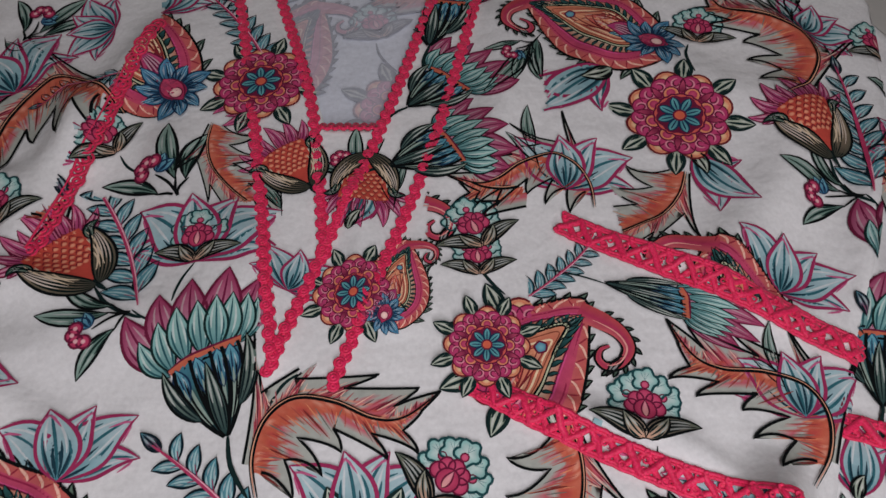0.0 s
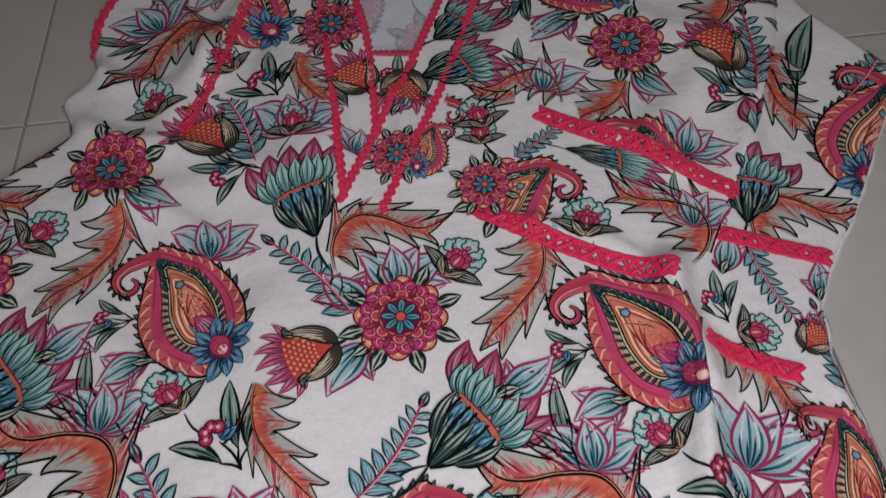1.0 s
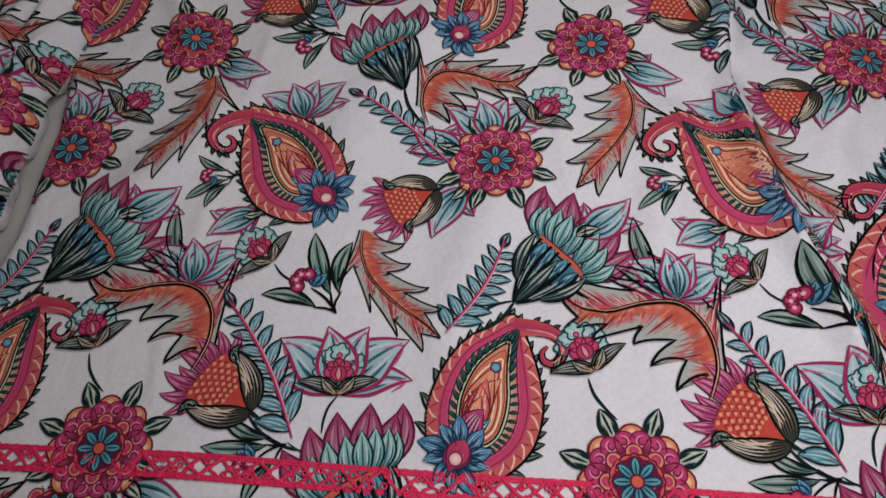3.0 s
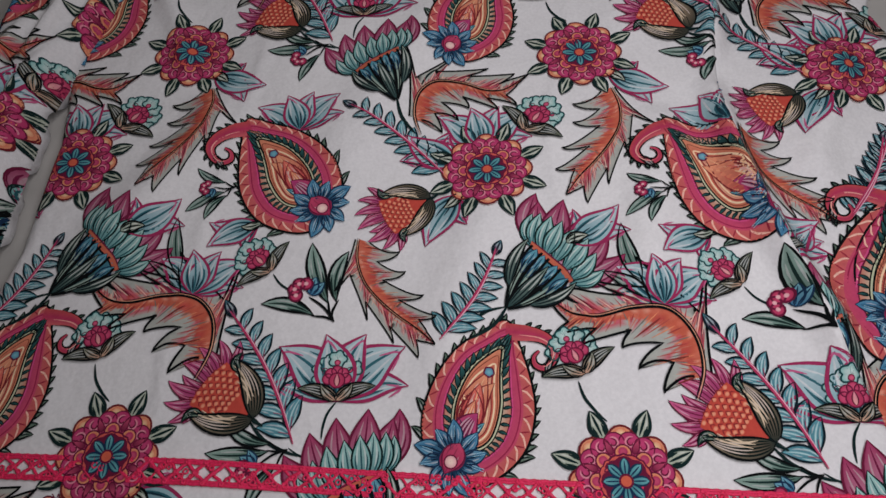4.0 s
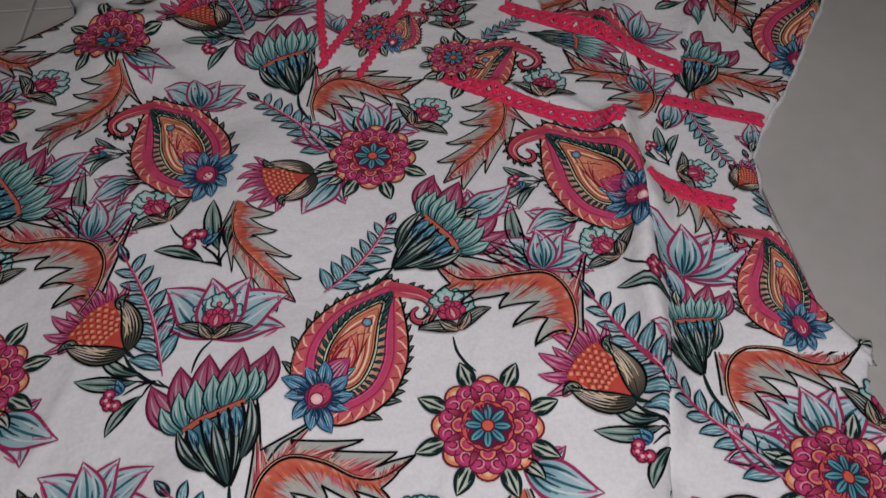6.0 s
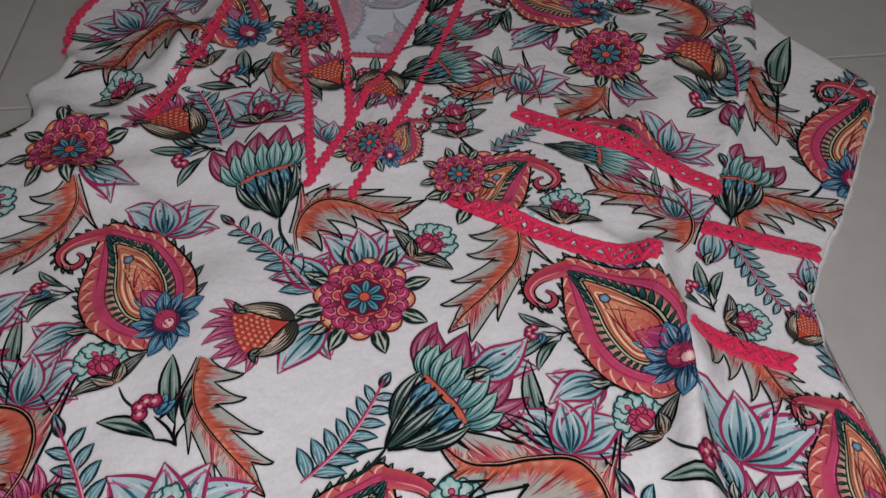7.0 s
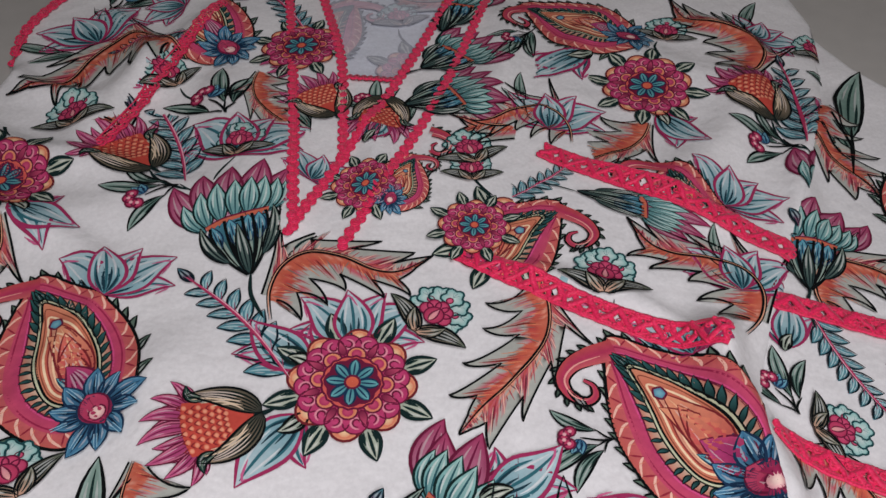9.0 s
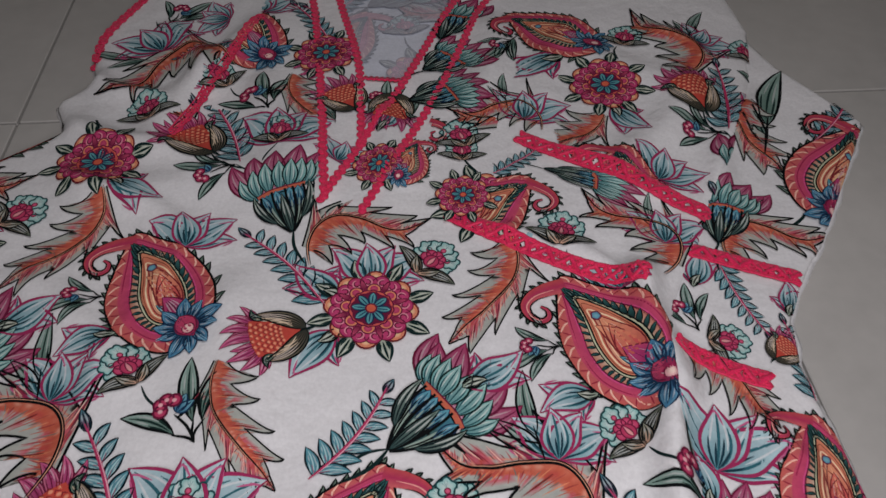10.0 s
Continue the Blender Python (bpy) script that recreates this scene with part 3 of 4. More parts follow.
    for j, (x, q, tip) in enumerate((((77.0, -114.2), srgb(214, 76, 60), PEACH), ((100.2, -117.8), srgb(206, 70, 58), CREAM), ((79.5, -105.8), srgb(190, 50, 62), PEACH), ((91.3, -114.4), srgb(228, 110, 76), CREAM),
                                     ((86.4, -112.2), srgb(196, 44, 66), srgb(232, 110, 90)), ((92.9, -122.6), srgb(204, 56, 52), srgb(240, 140, 100)))):
        m.blade(root, x, 0.19, (-0.10, 0.12, -0.04, 0.08, 0.0, -0.05)[j], q, tip, None, srgb(130, 30, 40), 0.5, 3, srgb(246, 190, 140), layer=4.2 + 0.1 * j, n=11)
    m.disk((78.4, -105.8), 3.4, SKY, BLUE, 5.0, 5, 0.2, line=WINE, lw=0.5, n=15)
    for x in ((91.4, -138.6), (107.7, -130.9)):
        m.blade(root, x, 0.16, 0.0, BLUE, srgb(90, 170, 180), None, NAVY, 0.4, 1, layer=4.9)
    m.blade((113.2, -150.5), (93.8, -131.5), 0.30, -0.08, srgb(150, 26, 84), srgb(186, 50, 122), ROSE, WINE, 0.6, 5, srgb(112, 20, 66), layer=5.2, n=11)
    flower(m, (118.3, -155.5), 25.0, 5.6)
    cur = smooth_line([(58.5, -80.3), (46.2, -85.0), (35.3, -91.4), (29.9, -100.8), (33.8, -110.1), (41.4, -113.2), (46.2, -109.5), (45.5, -103.6), (40.6, -100.5)], 34)
    w = np.interp(np.linspace(0, 1, 34), (0, 0.12, 0.3, 0.5, 0.75, 1), (6.5, 6.0, 4.2, 2.8, 2.2, 0.9))
    dc = np.gradient(cur, axis=0)
    n = np.stack([-dc[:, 1], dc[:, 0]], 1) / np.hypot(dc[:, 0], dc[:, 1])[:, None]
    m.grid(np.stack([cur - n * w[:, None], cur, cur + n * w[:, None]], 1), np.stack([np.broadcast_to(v, (34, 3)) for v in (srgb(200, 70, 72), srgb(190, 40, 88), srgb(214, 92, 96))], 1), 2.7)
    for sg in (-1, 1):
        m.line((cur + sg * n * w[:, None])[5:], 0.6, DK, 2.9)
    m.line(cur[3:22] + n[3:22] * w[3:22, None] * 0.3, 0.45, srgb(244, 160, 150), 2.95)
    for i in range(4, 22, 2):
        m.blade(cur[i] - n[i] * w[i] * 0.6, cur[i] - n[i] * (w[i] + 3.0) + unit(dc[i]) * 5.0, 0.18, 0, srgb(96, 110, 96), GREEN, DEEP, DK, 0.5, 0, layer=0.6, n=6)
    m.blade((32.0, -105.9), (42.1, -119.4), 0.13, 0.05, srgb(120, 60, 66), DEEP, None, DK, 0.5, 1, layer=2.6)
    return m.fit((121.4, -174.7), (55.1, -72.2))


def make_tulip():
    """A goblet: magenta petals behind pale teal ones, an orange band, and long dark ribbed sepals."""
    m = Motif(0.001)
    feet = smooth_line([(139.6, -31.4), (146.7, -25.1), (156.4, -20.4), (165.1, -16.5), (173.0, -13.2)], 12)
    for j, (f, tip, b) in enumerate(((0, (111.6, -1.4), 0.08), (11, (182.5, 26.3), -0.08), (2, (126.7, 12.0), 0.06), (8, (178.7, 20.4), -0.04), (4, (142.7, 21.3), 0.03), (6, (162.7, 26.8), -0.02))):
        m.blade(feet[f], tip, 0.21, b, srgb(206, 150, 176), srgb(168, 34, 92), srgb(150, 30, 84), WINE, 0.75, 3, srgb(120, 18, 66), layer=1 + 0.35 * j, k=1.0, n=12, e=1.05)
    for j, (f, tip, b) in enumerate(((0, (121.1, -15.0), 0.10), (11, (179.5, 9.6), -0.1), (1, (129.7, -4.9), 0.06), (10, (174.3, 11.9), -0.05), (3, (137.9, 3.7), 0.04), (8, (166.6, 12.1), -0.03), (5, (148.5, 7.2), 0.0), (7, (158.3, 10.1), 0.0))):
        m.blade(feet[f] + (0, -1.5), tip, 0.20, b, srgb(64, 130, 136), srgb(168, 208, 200), srgb(104, 176, 174), DEEP, 0.6, 3, srgb(34, 92, 100), layer=3.2 + 0.35 * j, k=0.95, n=11, e=1.1)
    base = np.array((172.6, -63.5))
    ax = feet.mean(0) - base
    lat = (feet - base) - np.outer((feet - base) @ ax / (ax @ ax), ax)
    rise = (feet - base) @ ax / (ax @ ax)
    s = np.linspace(0.02, 1, 12)
    cup = base + s[:, None, None] * rise[None, :, None] * ax + (0.92 * np.sin(s * 1.75) ** 0.85)[:, None, None] * lat
    m.grid(cup, np.stack([np.broadcast_to(srgb(24, 58, 66) * (1 - t) + (srgb(66, 110, 108) if t < 0.7 else srgb(58, 126, 146)) * t, (12, 3)) for t in s]), 6.1)
    band = np.stack([feet + (feet - base) * q for q in (-0.045, 0.0, 0.045)], 1)
    m.grid(band, np.broadcast_to(srgb(206, 98, 68), (12, 3, 3)), 6.3)
    m.line(feet + (feet - base) * 0.05, 0.5, WINE, 6.4)
    m.line(feet - (feet - base) * 0.05, 0.6, DK, 6.4)
    for j in range(12):
        if j in (0, 3, 6, 8, 11):
            m.line(cup[:, j], 0.85, DK, 7.0, taper=False)
        else:
            m.line(cup[2:9, j], 0.75, srgb(146, 168, 156), 6.8)
            m.line((cup[1:10, j] + cup[1:10, j - 1]) / 2, 0.5, DK, 6.9)
    for j in (1, 4, 7, 9):
        m.blade(cup[6, j], feet[j], 0.20, 0, srgb(40, 100, 130), srgb(90, 166, 186), None, NAVY, 0.5, 1, layer=6.6, k=1.2)
    for j, sg in ((0, 1), (11, -1)):
        m.blade(cup[3, j], cup[11, j] + lat[j] * 0.28 + ax * 0.05, 0.11, 0.10 * sg, srgb(30, 62, 64), srgb(150, 168, 154), srgb(70, 104, 98), DK, 0.7, 3, srgb(18, 36, 40), layer=7.2, k=0.8, n=12)
    m.blade(cup[0, 5], cup[10, 5], 0.10, 0.0, srgb(30, 62, 64), srgb(128, 150, 138), srgb(60, 96, 92), DK, 0.6, 3, srgb(18, 36, 40), layer=7.3, n=12)
    m.line(smooth_line([base + (0, 2), (176.2, -77.2), (186.7, -92.8)], 9), 1.1, DEEP, 5.9)
    return m.fit((172.6, -63.5), (146.1, 16.9))


def make_fern():
    m = Motif(0.105)
    s = np.linspace(0, 1, 17)
    sp = np.stack([0.05 * np.sin(np.pi * s), s], 1)
    for i in range(1, 15, 2):
        for sd in (-1, 1):
            ln = 0.235 * (1 - 0.42 * s[i])
            p = sp[i] + (0, 0.022 * sd)
            m.blade(p, p + np.array((sd * ln * 0.72, ln * 0.70)), 0.205, sd * 0.10, srgb(70, 134, 150), srgb(92, 162, 176), srgb(58, 124, 142), srgb(16, 34, 44), 0.62, 2, srgb(166, 206, 210), layer=1, k=0.95)
            m.line(np.array([sp[i], p + np.array((sd * ln * 0.24, ln * 0.30))]), 0.75, srgb(176, 44, 96), 1.6)
    m.blade(sp[15], (0.0, 1.10), 0.19, 0, srgb(150, 50, 96), TEAL, None, srgb(16, 34, 44), 0.6, 1, layer=1.5)
    m.line(sp, 1.15, srgb(190, 44, 96), 2.4)
    m.line(sp[:15] + (0.006, 0), 0.35, srgb(240, 170, 190), 2.6)
    return m


def petal(m, tip, w, bend, layer, root=(0, 0)):
    """One water-lily petal: teal at its root, pale blue, with a magenta rim and dark strokes."""
    root, tip = np.array(root, float), np.array(tip, float)
    ln = np.hypot(*(tip - root))
    sp = m.blade(root, tip, w, bend, srgb(52, 136, 152), srgb(200, 216, 222), srgb(160, 202, 210), srgb(168, 34, 92), 0.9, 0, layer=layer, k=0.80, n=13, e=1.12)
    side = np.array([-(tip - root)[1], (tip - root)[0]]) * w
    for q, f in ((-0.60, 0.40), (-0.26, 0.70), (0.16, 0.50), (0.55, 0.62)):
        e = 2 + int(f * 7)
        t = np.linspace(0.1, 1, 5)
        pts = np.array([np.array([np.interp(v * e, range(13), sp[:, 0]), np.interp(v * e, range(13), sp[:, 1])]) + side * q * np.sin(np.pi * min(0.5, v * e / 10)) for v in t])
        m.line(pts, 0.62, srgb(24, 60, 74), layer + 0.15)
    a = tip + (root - tip) * 0.30
    m.line(smooth_line([a + side * 0.45, tip + (root - tip) * 0.10, a - side * 0.45], 7), 0.6, srgb(206, 90, 140), layer + 0.16)


def make_lotus():
    m = Motif(0.042)
    for i, (a, ln, w, b) in enumerate(((-1.35, 0.84, 0.21, -0.14), (1.36, 0.88, 0.21, 0.14), (-0.84, 1.03, 0.27, -0.10), (0.86, 1.06, 0.27, 0.10), (0.34, 0.92, 0.25, 0.08), (-0.22, 0.88, 0.27, -0.05))):
        petal(m, polar(ln, a), w, b, 1 + 0.4 * i)
    return m


def make_leaves():
    m = Motif(0.042)
    for i, (a, ln, w, b) in enumerate(((-0.75, 0.62, 0.20, -0.16), (0.52, 0.98, 0.23, 0.12), (0.0, 1.06, 0.25, -0.06))):
        petal(m, polar(ln, a), w, b, 1 + 0.4 * i)
    m.blade((0, -0.05), polar(0.34, 0.3), 0.24, 0.1, SAGE, srgb(196, 202, 184), GREEN, DK, 0.7, 1, layer=2.6)
    return m


def make_blossom():
    """A small blossom: scalloped turquoise lobes, a pink heart and two spiky striped leaves."""
    m = Motif(0.042)
    for i in range(7):
        a = -1.75 + 3.5 * i / 6
        c = polar(0.30 + 0.03 * (i % 2), a, (0, 0.50))
        lay = 1.4 + 0.45 * (3 - abs(i - 3)) + 0.03 * i
        m.disk(c, 0.165, srgb(196, 216, 212), srgb(108, 184, 180), lay, 5, 0.34, line=srgb(24, 74, 78), lw=0.65, n=24, turn=a)
        for o in (-0.5, 0.0, 0.5):
            m.line(np.array([c, polar(0.11, a + o, c)]), 0.4, srgb(60, 134, 138), lay + 0.2)
        if i % 2:
            m.disk(polar(0.26, a, (0, 0.50)), 0.055, srgb(226, 90, 130), srgb(190, 40, 92), lay + 0.4, n=9, line=WINE, lw=0.35)
    for i in range(5):
        m.disk(polar(0.17, -1.5 + 0.75 * i, (0, 0.42)), 0.105, srgb(214, 70, 116), srgb(190, 38, 90), 4.4 + 0.1 * (2 - abs(i - 2)), line=WINE, lw=0.45, n=14)
    m.disk((0, 0.40), 0.15, srgb(206, 60, 104), srgb(184, 34, 86), 5.0, line=WINE, lw=0.45, n=18)
    m.blade((0, 0.28), (0, 0.54), 0.20, 0, srgb(240, 170, 160), PINK, MAG, WINE, 0.45, 0, layer=5.6)
    for sd in (-1, 1):
        m.blade((sd * -0.04, 0.0), (sd * 0.74, 0.26), 0.16, sd * 0.10, srgb(196, 160, 138), srgb(96, 112, 98), srgb(40, 62, 54), DK, 0.75, 4, srgb(20, 34, 32), layer=6.0, k=0.8, n=12)
        m.blade((0, 0.0), (sd * 0.30, 0.33), 0.20, sd * -0.1, srgb(214, 160, 132), srgb(140, 150, 132), srgb(60, 84, 72), DK, 0.6, 3, DEEP, layer=6.3)
    return m.fit((0, -0.06), (0, 1.06))


def make_pinecone():
    """A scaled bell: fringe of pink spikes at its mouth, two curling leaves at its stem."""
    m = Motif(0.068)
    for i in range(15):
        a = np.pi + (i - 7) * 0.20
        m.blade((0.30 * np.sin(a), 0.30), polar(0.54 + 0.13 * (i % 2), a, (0, 0.40)), 0.15, 0.10 * (1 if i < 7 else -1), srgb(140, 26, 88), srgb(214, 70, 140), PINK, WINE, 0.5, 1, layer=1 + (i % 2) * 0.4, k=0.8)
    y = np.linspace(0.22, 0.94, 26)
    w = np.interp(y, (0.16, 0.30, 0.5, 0.72, 0.94), (0.33, 0.315, 0.27, 0.19, 0.03))
    m.grid(np.stack([np.stack([q * w, y - 0.05 * (1 - q * q)], 1) for q in np.linspace(-1, 1, 11)], 1), srgb(206, 66, 50), 2.2)
    for j in range(7):
        yy = 0.25 + 0.068 * j
        ww = np.interp(yy, (0.16, 0.30, 0.5, 0.72), (0.33, 0.315, 0.27, 0.19))
        for i in range(6):
            x = ww * (-0.80 + 0.32 * i + 0.16 * (j % 2))
            if abs(x) < ww * 0.92:
                m.disk((x, yy - 0.05 * (1 - (x / ww) ** 2)), 0.034, srgb(244, 160, 120), srgb(226, 96, 66), 2.8, n=8, squash=0.8)
                m.line(smooth_line([(x - 0.035, yy - 0.04), (x, yy - 0.085), (x + 0.035, yy - 0.04)], 5), 0.45, srgb(140, 30, 40), 3.0)
    for sd in (-1, 1):
        m.blade((0, 0.97), (sd * 0.40, 0.26), 0.155, sd * 0.13, srgb(24, 40, 38), srgb(196, 164, 132), srgb(30, 60, 52), DK, 0.9, 5, srgb(16, 30, 28), layer=3.4, k=0.72, n=14)
        for q, f in ((0.10, 0.62), (0.16, 0.52), (0.22, 0.44)):
            m.line(smooth_line([(sd * q * 0.9, 0.80), (sd * (q + 0.10), f + 0.06), (sd * (q + 0.12), f - 0.12)], 7), 0.6, srgb(222, 196, 164), 3.6)
        m.blade((sd * 0.33, 0.46), (sd * 0.53, 0.30), 0.22, sd * -0.32, DEEP, srgb(36, 70, 62), None, DK, 0.6, 1, srgb(110, 130, 114), layer=3.5)
    m.line(np.array([(0, 0.88), (0.01, 1.0), (0.0, 1.12)]), 1.8, DEEP, 3.2)
    return m.fit((0, -0.30), (0, 1))


def make_berry():
    """Small pink berries between slim leaves that leave one joint; its axis runs from the joint to the berries."""
    m = Motif(0.028)
    for a, ln, b in ((-0.52, 1.62, -0.10), (0.48, 1.95, 0.05), (0.92, 1.65, 0.12)):
        m.blade(polar(0.45, a * 0.9), polar(ln, a), 0.125, b, srgb(70, 106, 96), srgb(128, 158, 146), srgb(176, 202, 192), DK, 0.75, 3, srgb(24, 50, 46), layer=1, k=1.1)
        m.line(smooth_line([(0, 0), polar(0.2, a * 0.5), polar(0.5, a)], 6), 0.7, DK, 1.5)
    m.line(smooth_line([(0, 0), (0.06, 0.4), (0, 0.8)], 9), 0.7, DK, 1.6)
    for a in (1.1, 1.7):
        m.blade((0.05, 0.80), polar(0.40, a, (0.05, 0.86)), 0.28, 0, BLUE, SKY, None, NAVY, 0.5, 1, layer=2)
    for a in (-1.5, -0.6, 0.3, 1.2):
        c = polar(0.17, a, (0, 1.0))
        m.disk(c, 0.135, srgb(210, 60, 110), srgb(176, 30, 76), 2.5, line=WINE, lw=0.55, n=12)
        m.disk(c, 0.05, srgb(240, 190, 190), PINK, 2.9, n=8)
    return m


def make_sprig():
    m = Motif(0.08)
    for p, a, ln, b in (((0, 0.3), 0.1, 0.7, 0.06), ((0, 0.1), -0.6, 0.55, -0.06)):
        m.blade(p, polar(ln, a, p), 0.115, b, srgb(70, 106, 96), srgb(128, 158, 146), srgb(176, 202, 192), DK, 0.75, 3, srgb(24, 50, 46), layer=1)
    m.line(np.array([(0, 0), (0, 0.2), (0, 0.4)]), 0.9, DK, 1.6)
    return m


def make_stem():
    m = Motif(0.03)
    m.line(smooth_line([(0, 0), (0.10, 0.35), (0.08, 0.7), (0, 1)], 12), 0.9, DEEP, 0.5)
    return m


MOTIFS = {"rosette": make_rosette(), "plume": long_plume(), "wing": curved_wing(), "paisley": make_paisley(), "tulip": make_tulip(), "fern": make_fern(), "lotus": make_lotus(),
          "blossom": make_blossom(), "pinecone": make_pinecone(), "berry": make_berry(), "sprig": make_sprig(), "stem": make_stem(), "leaves": make_leaves()}
MOTIFS = {k: v.arrays() for k, v in MOTIFS.items()}


RANK = {"paisley": 1, "rosette": 2, "blossom": 2, "tulip": 1, "pinecone": 1}


def stamp(kind, p, q, piece, panel, mirror=False, keep=None, fade=0.0, lift=0.0008, slim=1.0):
    """Prints one motif on a piece of cloth, with its axis from p to q, cut at the cloth's edges."""
    v, c, f = MOTIFS[kind]
    ax = complex(q[0] - p[0], q[1] - p[1]) / 1j
    w = ((-v[:, 0] if mirror else v[:, 0]) * slim + 1j * v[:, 1]) * ax
    x, y = w.real + p[0], w.imag + p[1]
    l, r = piece.left(y) + 0.0006, piece.right(y) - 0.0006
    inside = (x > l) & (x < r) & (y > piece.y0) & (y < piece.y1) & piece.solid(x, y)
    if keep is not None:
        inside &= keep(x, y)
    ok = inside[f].sum(1) >= 2
    if ok.sum() < 4:
        return None
    f = f[ok]
    if mirror:
        f = f[:, ::-1]
    y = np.clip(y, piece.y0, piece.y1)
    x = np.clip(x, piece.left(y) + 0.0004, piece.right(y) - 0.0004)
    z = piece.height(x, y) + lift + 0.0004 * RANK.get(kind, 0) + v[:, 2]
    used = np.unique(f)
    index = np.zeros(len(v), int)
    index[used] = np.arange(len(used))
    f = index[f]
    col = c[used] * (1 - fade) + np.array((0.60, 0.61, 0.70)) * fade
    name = "printed_" + kind
    me = bpy.data.meshes.new(name)
    me.from_pydata(np.stack([x, y, z], 1)[used].tolist(), [], f.tolist())
    at = me.color_attributes.new("ink", "FLOAT_COLOR", "POINT")
    at.data.foreach_set("color", np.hstack([col, np.ones((len(col), 1))]).ravel())
    me.polygons.foreach_set("use_smooth", [True] * len(me.polygons))
    me.materials.append(INK)
    ob = new(name, me)
    ob.parent = panel
    return ob


def cell(at, piece, panel, keep=None, turn=0.0, **more):
    """One repeat of the print, whose plumed rosette sits at the given place; turn: degrees."""
    spin = complex(math.cos(math.radians(turn)), math.sin(math.radians(turn)))

    def put(kind, x0, y0, x1, y1, mirror=False, slim=1.0):
        p, q = complex(x0, y0) * spin, complex(x1, y1) * spin
        stamp(kind, (at[0] + p.real, at[1] + p.imag), (at[0] + q.real, at[1] + q.imag), piece, panel, mirror, keep, slim=slim, **more)
    put("stem", -0.022, 0.062, -0.007, 0.036)
    put("plume", 0.0205, -0.0367, -0.0215, -0.1337, False, 0.78)
    put("leaves", 0.020, -0.022, 0.063, -0.036)
    put("rosette", 0.0, 0.0, 0.0, 0.036)
    put("lotus", 0.097, -0.085, 0.092, -0.043)
    put("paisley", 0.1214, -0.1747, 0.0551, -0.0722)
    put("berry", 0.053, -0.134, 0.032, -0.135, True)
    put("leaves", 0.074, -0.168, 0.040, -0.184)
    put("plume", 0.148, -0.183, 0.202, -0.266, True, 0.70)
    put("pinecone", 0.145, -0.176, 0.200, -0.150)
    put("lotus", 0.237, -0.108, 0.238, -0.064)
    put("fern", 0.208, -0.130, 0.137, -0.067)
    put("leaves", 0.219, -0.121, 0.182, -0.096, True)
    put("leaves", 0.219, -0.150, 0.196, -0.188)
    put("rosette", 0.240, -0.129, 0.240, -0.093)
    put("stem", 0.268, -0.097, 0.255, -0.106)
    put("blossom", 0.268, -0.097, 0.294, -0.064)
    put("tulip", 0.1726, -0.0635, 0.1461, 0.0169)
    put("wing", 0.1914, -0.0937, 0.2755, -0.0393)
    put("berry", 0.114, 0.002, 0.091, -0.011)
    put("stem", 0.114, 0.003, 0.135, -0.004)
    put("stem", 0.088, 0.020, 0.120, -0.002)
    put("wing", 0.048, 0.048, -0.044, 0.130, True, 0.88)
    put("pinecone", 0.036, 0.062, 0.092, 0.020)
    put("fern", 0.117, 0.005, 0.066, 0.096)
    put("lotus", 0.142, 0.032, 0.143, 0.085)
    put("stem", 0.142, 0.032, 0.134, 0.008)
    put("blossom", 0.142, 0.030, 0.141, 0.068)
    put("fern", 0.208, 0.070, 0.247, 0.136, False, 1.3)
    put("paisley", 0.217, -0.024, 0.252, 0.084, True)
    put("stem", 0.205, -0.030, 0.190, -0.050)
    put("leaves", 0.297, 0.140, 0.332, 0.166)
    put("tulip", 0.252, 0.092, 0.308, 0.158, True)
    put("stem", 0.252, 0.094, 0.225, 0.078)
    put("lotus", 0.037, 0.110, 0.041, 0.150)
    put("sprig", 0.030, 0.108, 0.012, 0.172)
    put("blossom", 0.092, 0.124, 0.066, 0.150)
    put("stem", 0.092, 0.124, 0.112, 0.108)
    put("berry", 0.137, 0.087, 0.114, 0.110)
    put("blossom", -0.017, 0.064, -0.031, 0.100)


# ---- lace ----
def cord(verts, faces, pts, r, closed=False, sides=4, flat=0.7):
    p = np.array(pts, float)
    if closed:
        d = np.roll(p, -1, 0) - np.roll(p, 1, 0)
    else:
        d = np.gradient(p, axis=0)
    d[:, 2] = 0
    n = np.stack([-d[:, 1], d[:, 0], 0 * d[:, 0]], 1) / np.maximum(1e-9, np.hypot(d[:, 0], d[:, 1]))[:, None]
    a = np.arange(sides) * 2 * np.pi / sides + np.pi / 4
    up = np.array((0, 0, 1.0))
    ring = p[:, None] + r * (np.cos(a)[None, :, None] * n[:, None] + flat * np.sin(a)[None, :, None] * up)
    k, base = len(p), len(verts)
    verts.extend(ring.reshape(-1, 3).tolist())
    for i in range(k if closed else k - 1):
        j = (i + 1) % k
        for s in range(sides):
            t = (s + 1) % sides
            faces.append((base + i * sides + s, base + i * sides + t, base + j * sides + t, base + j * sides + s))


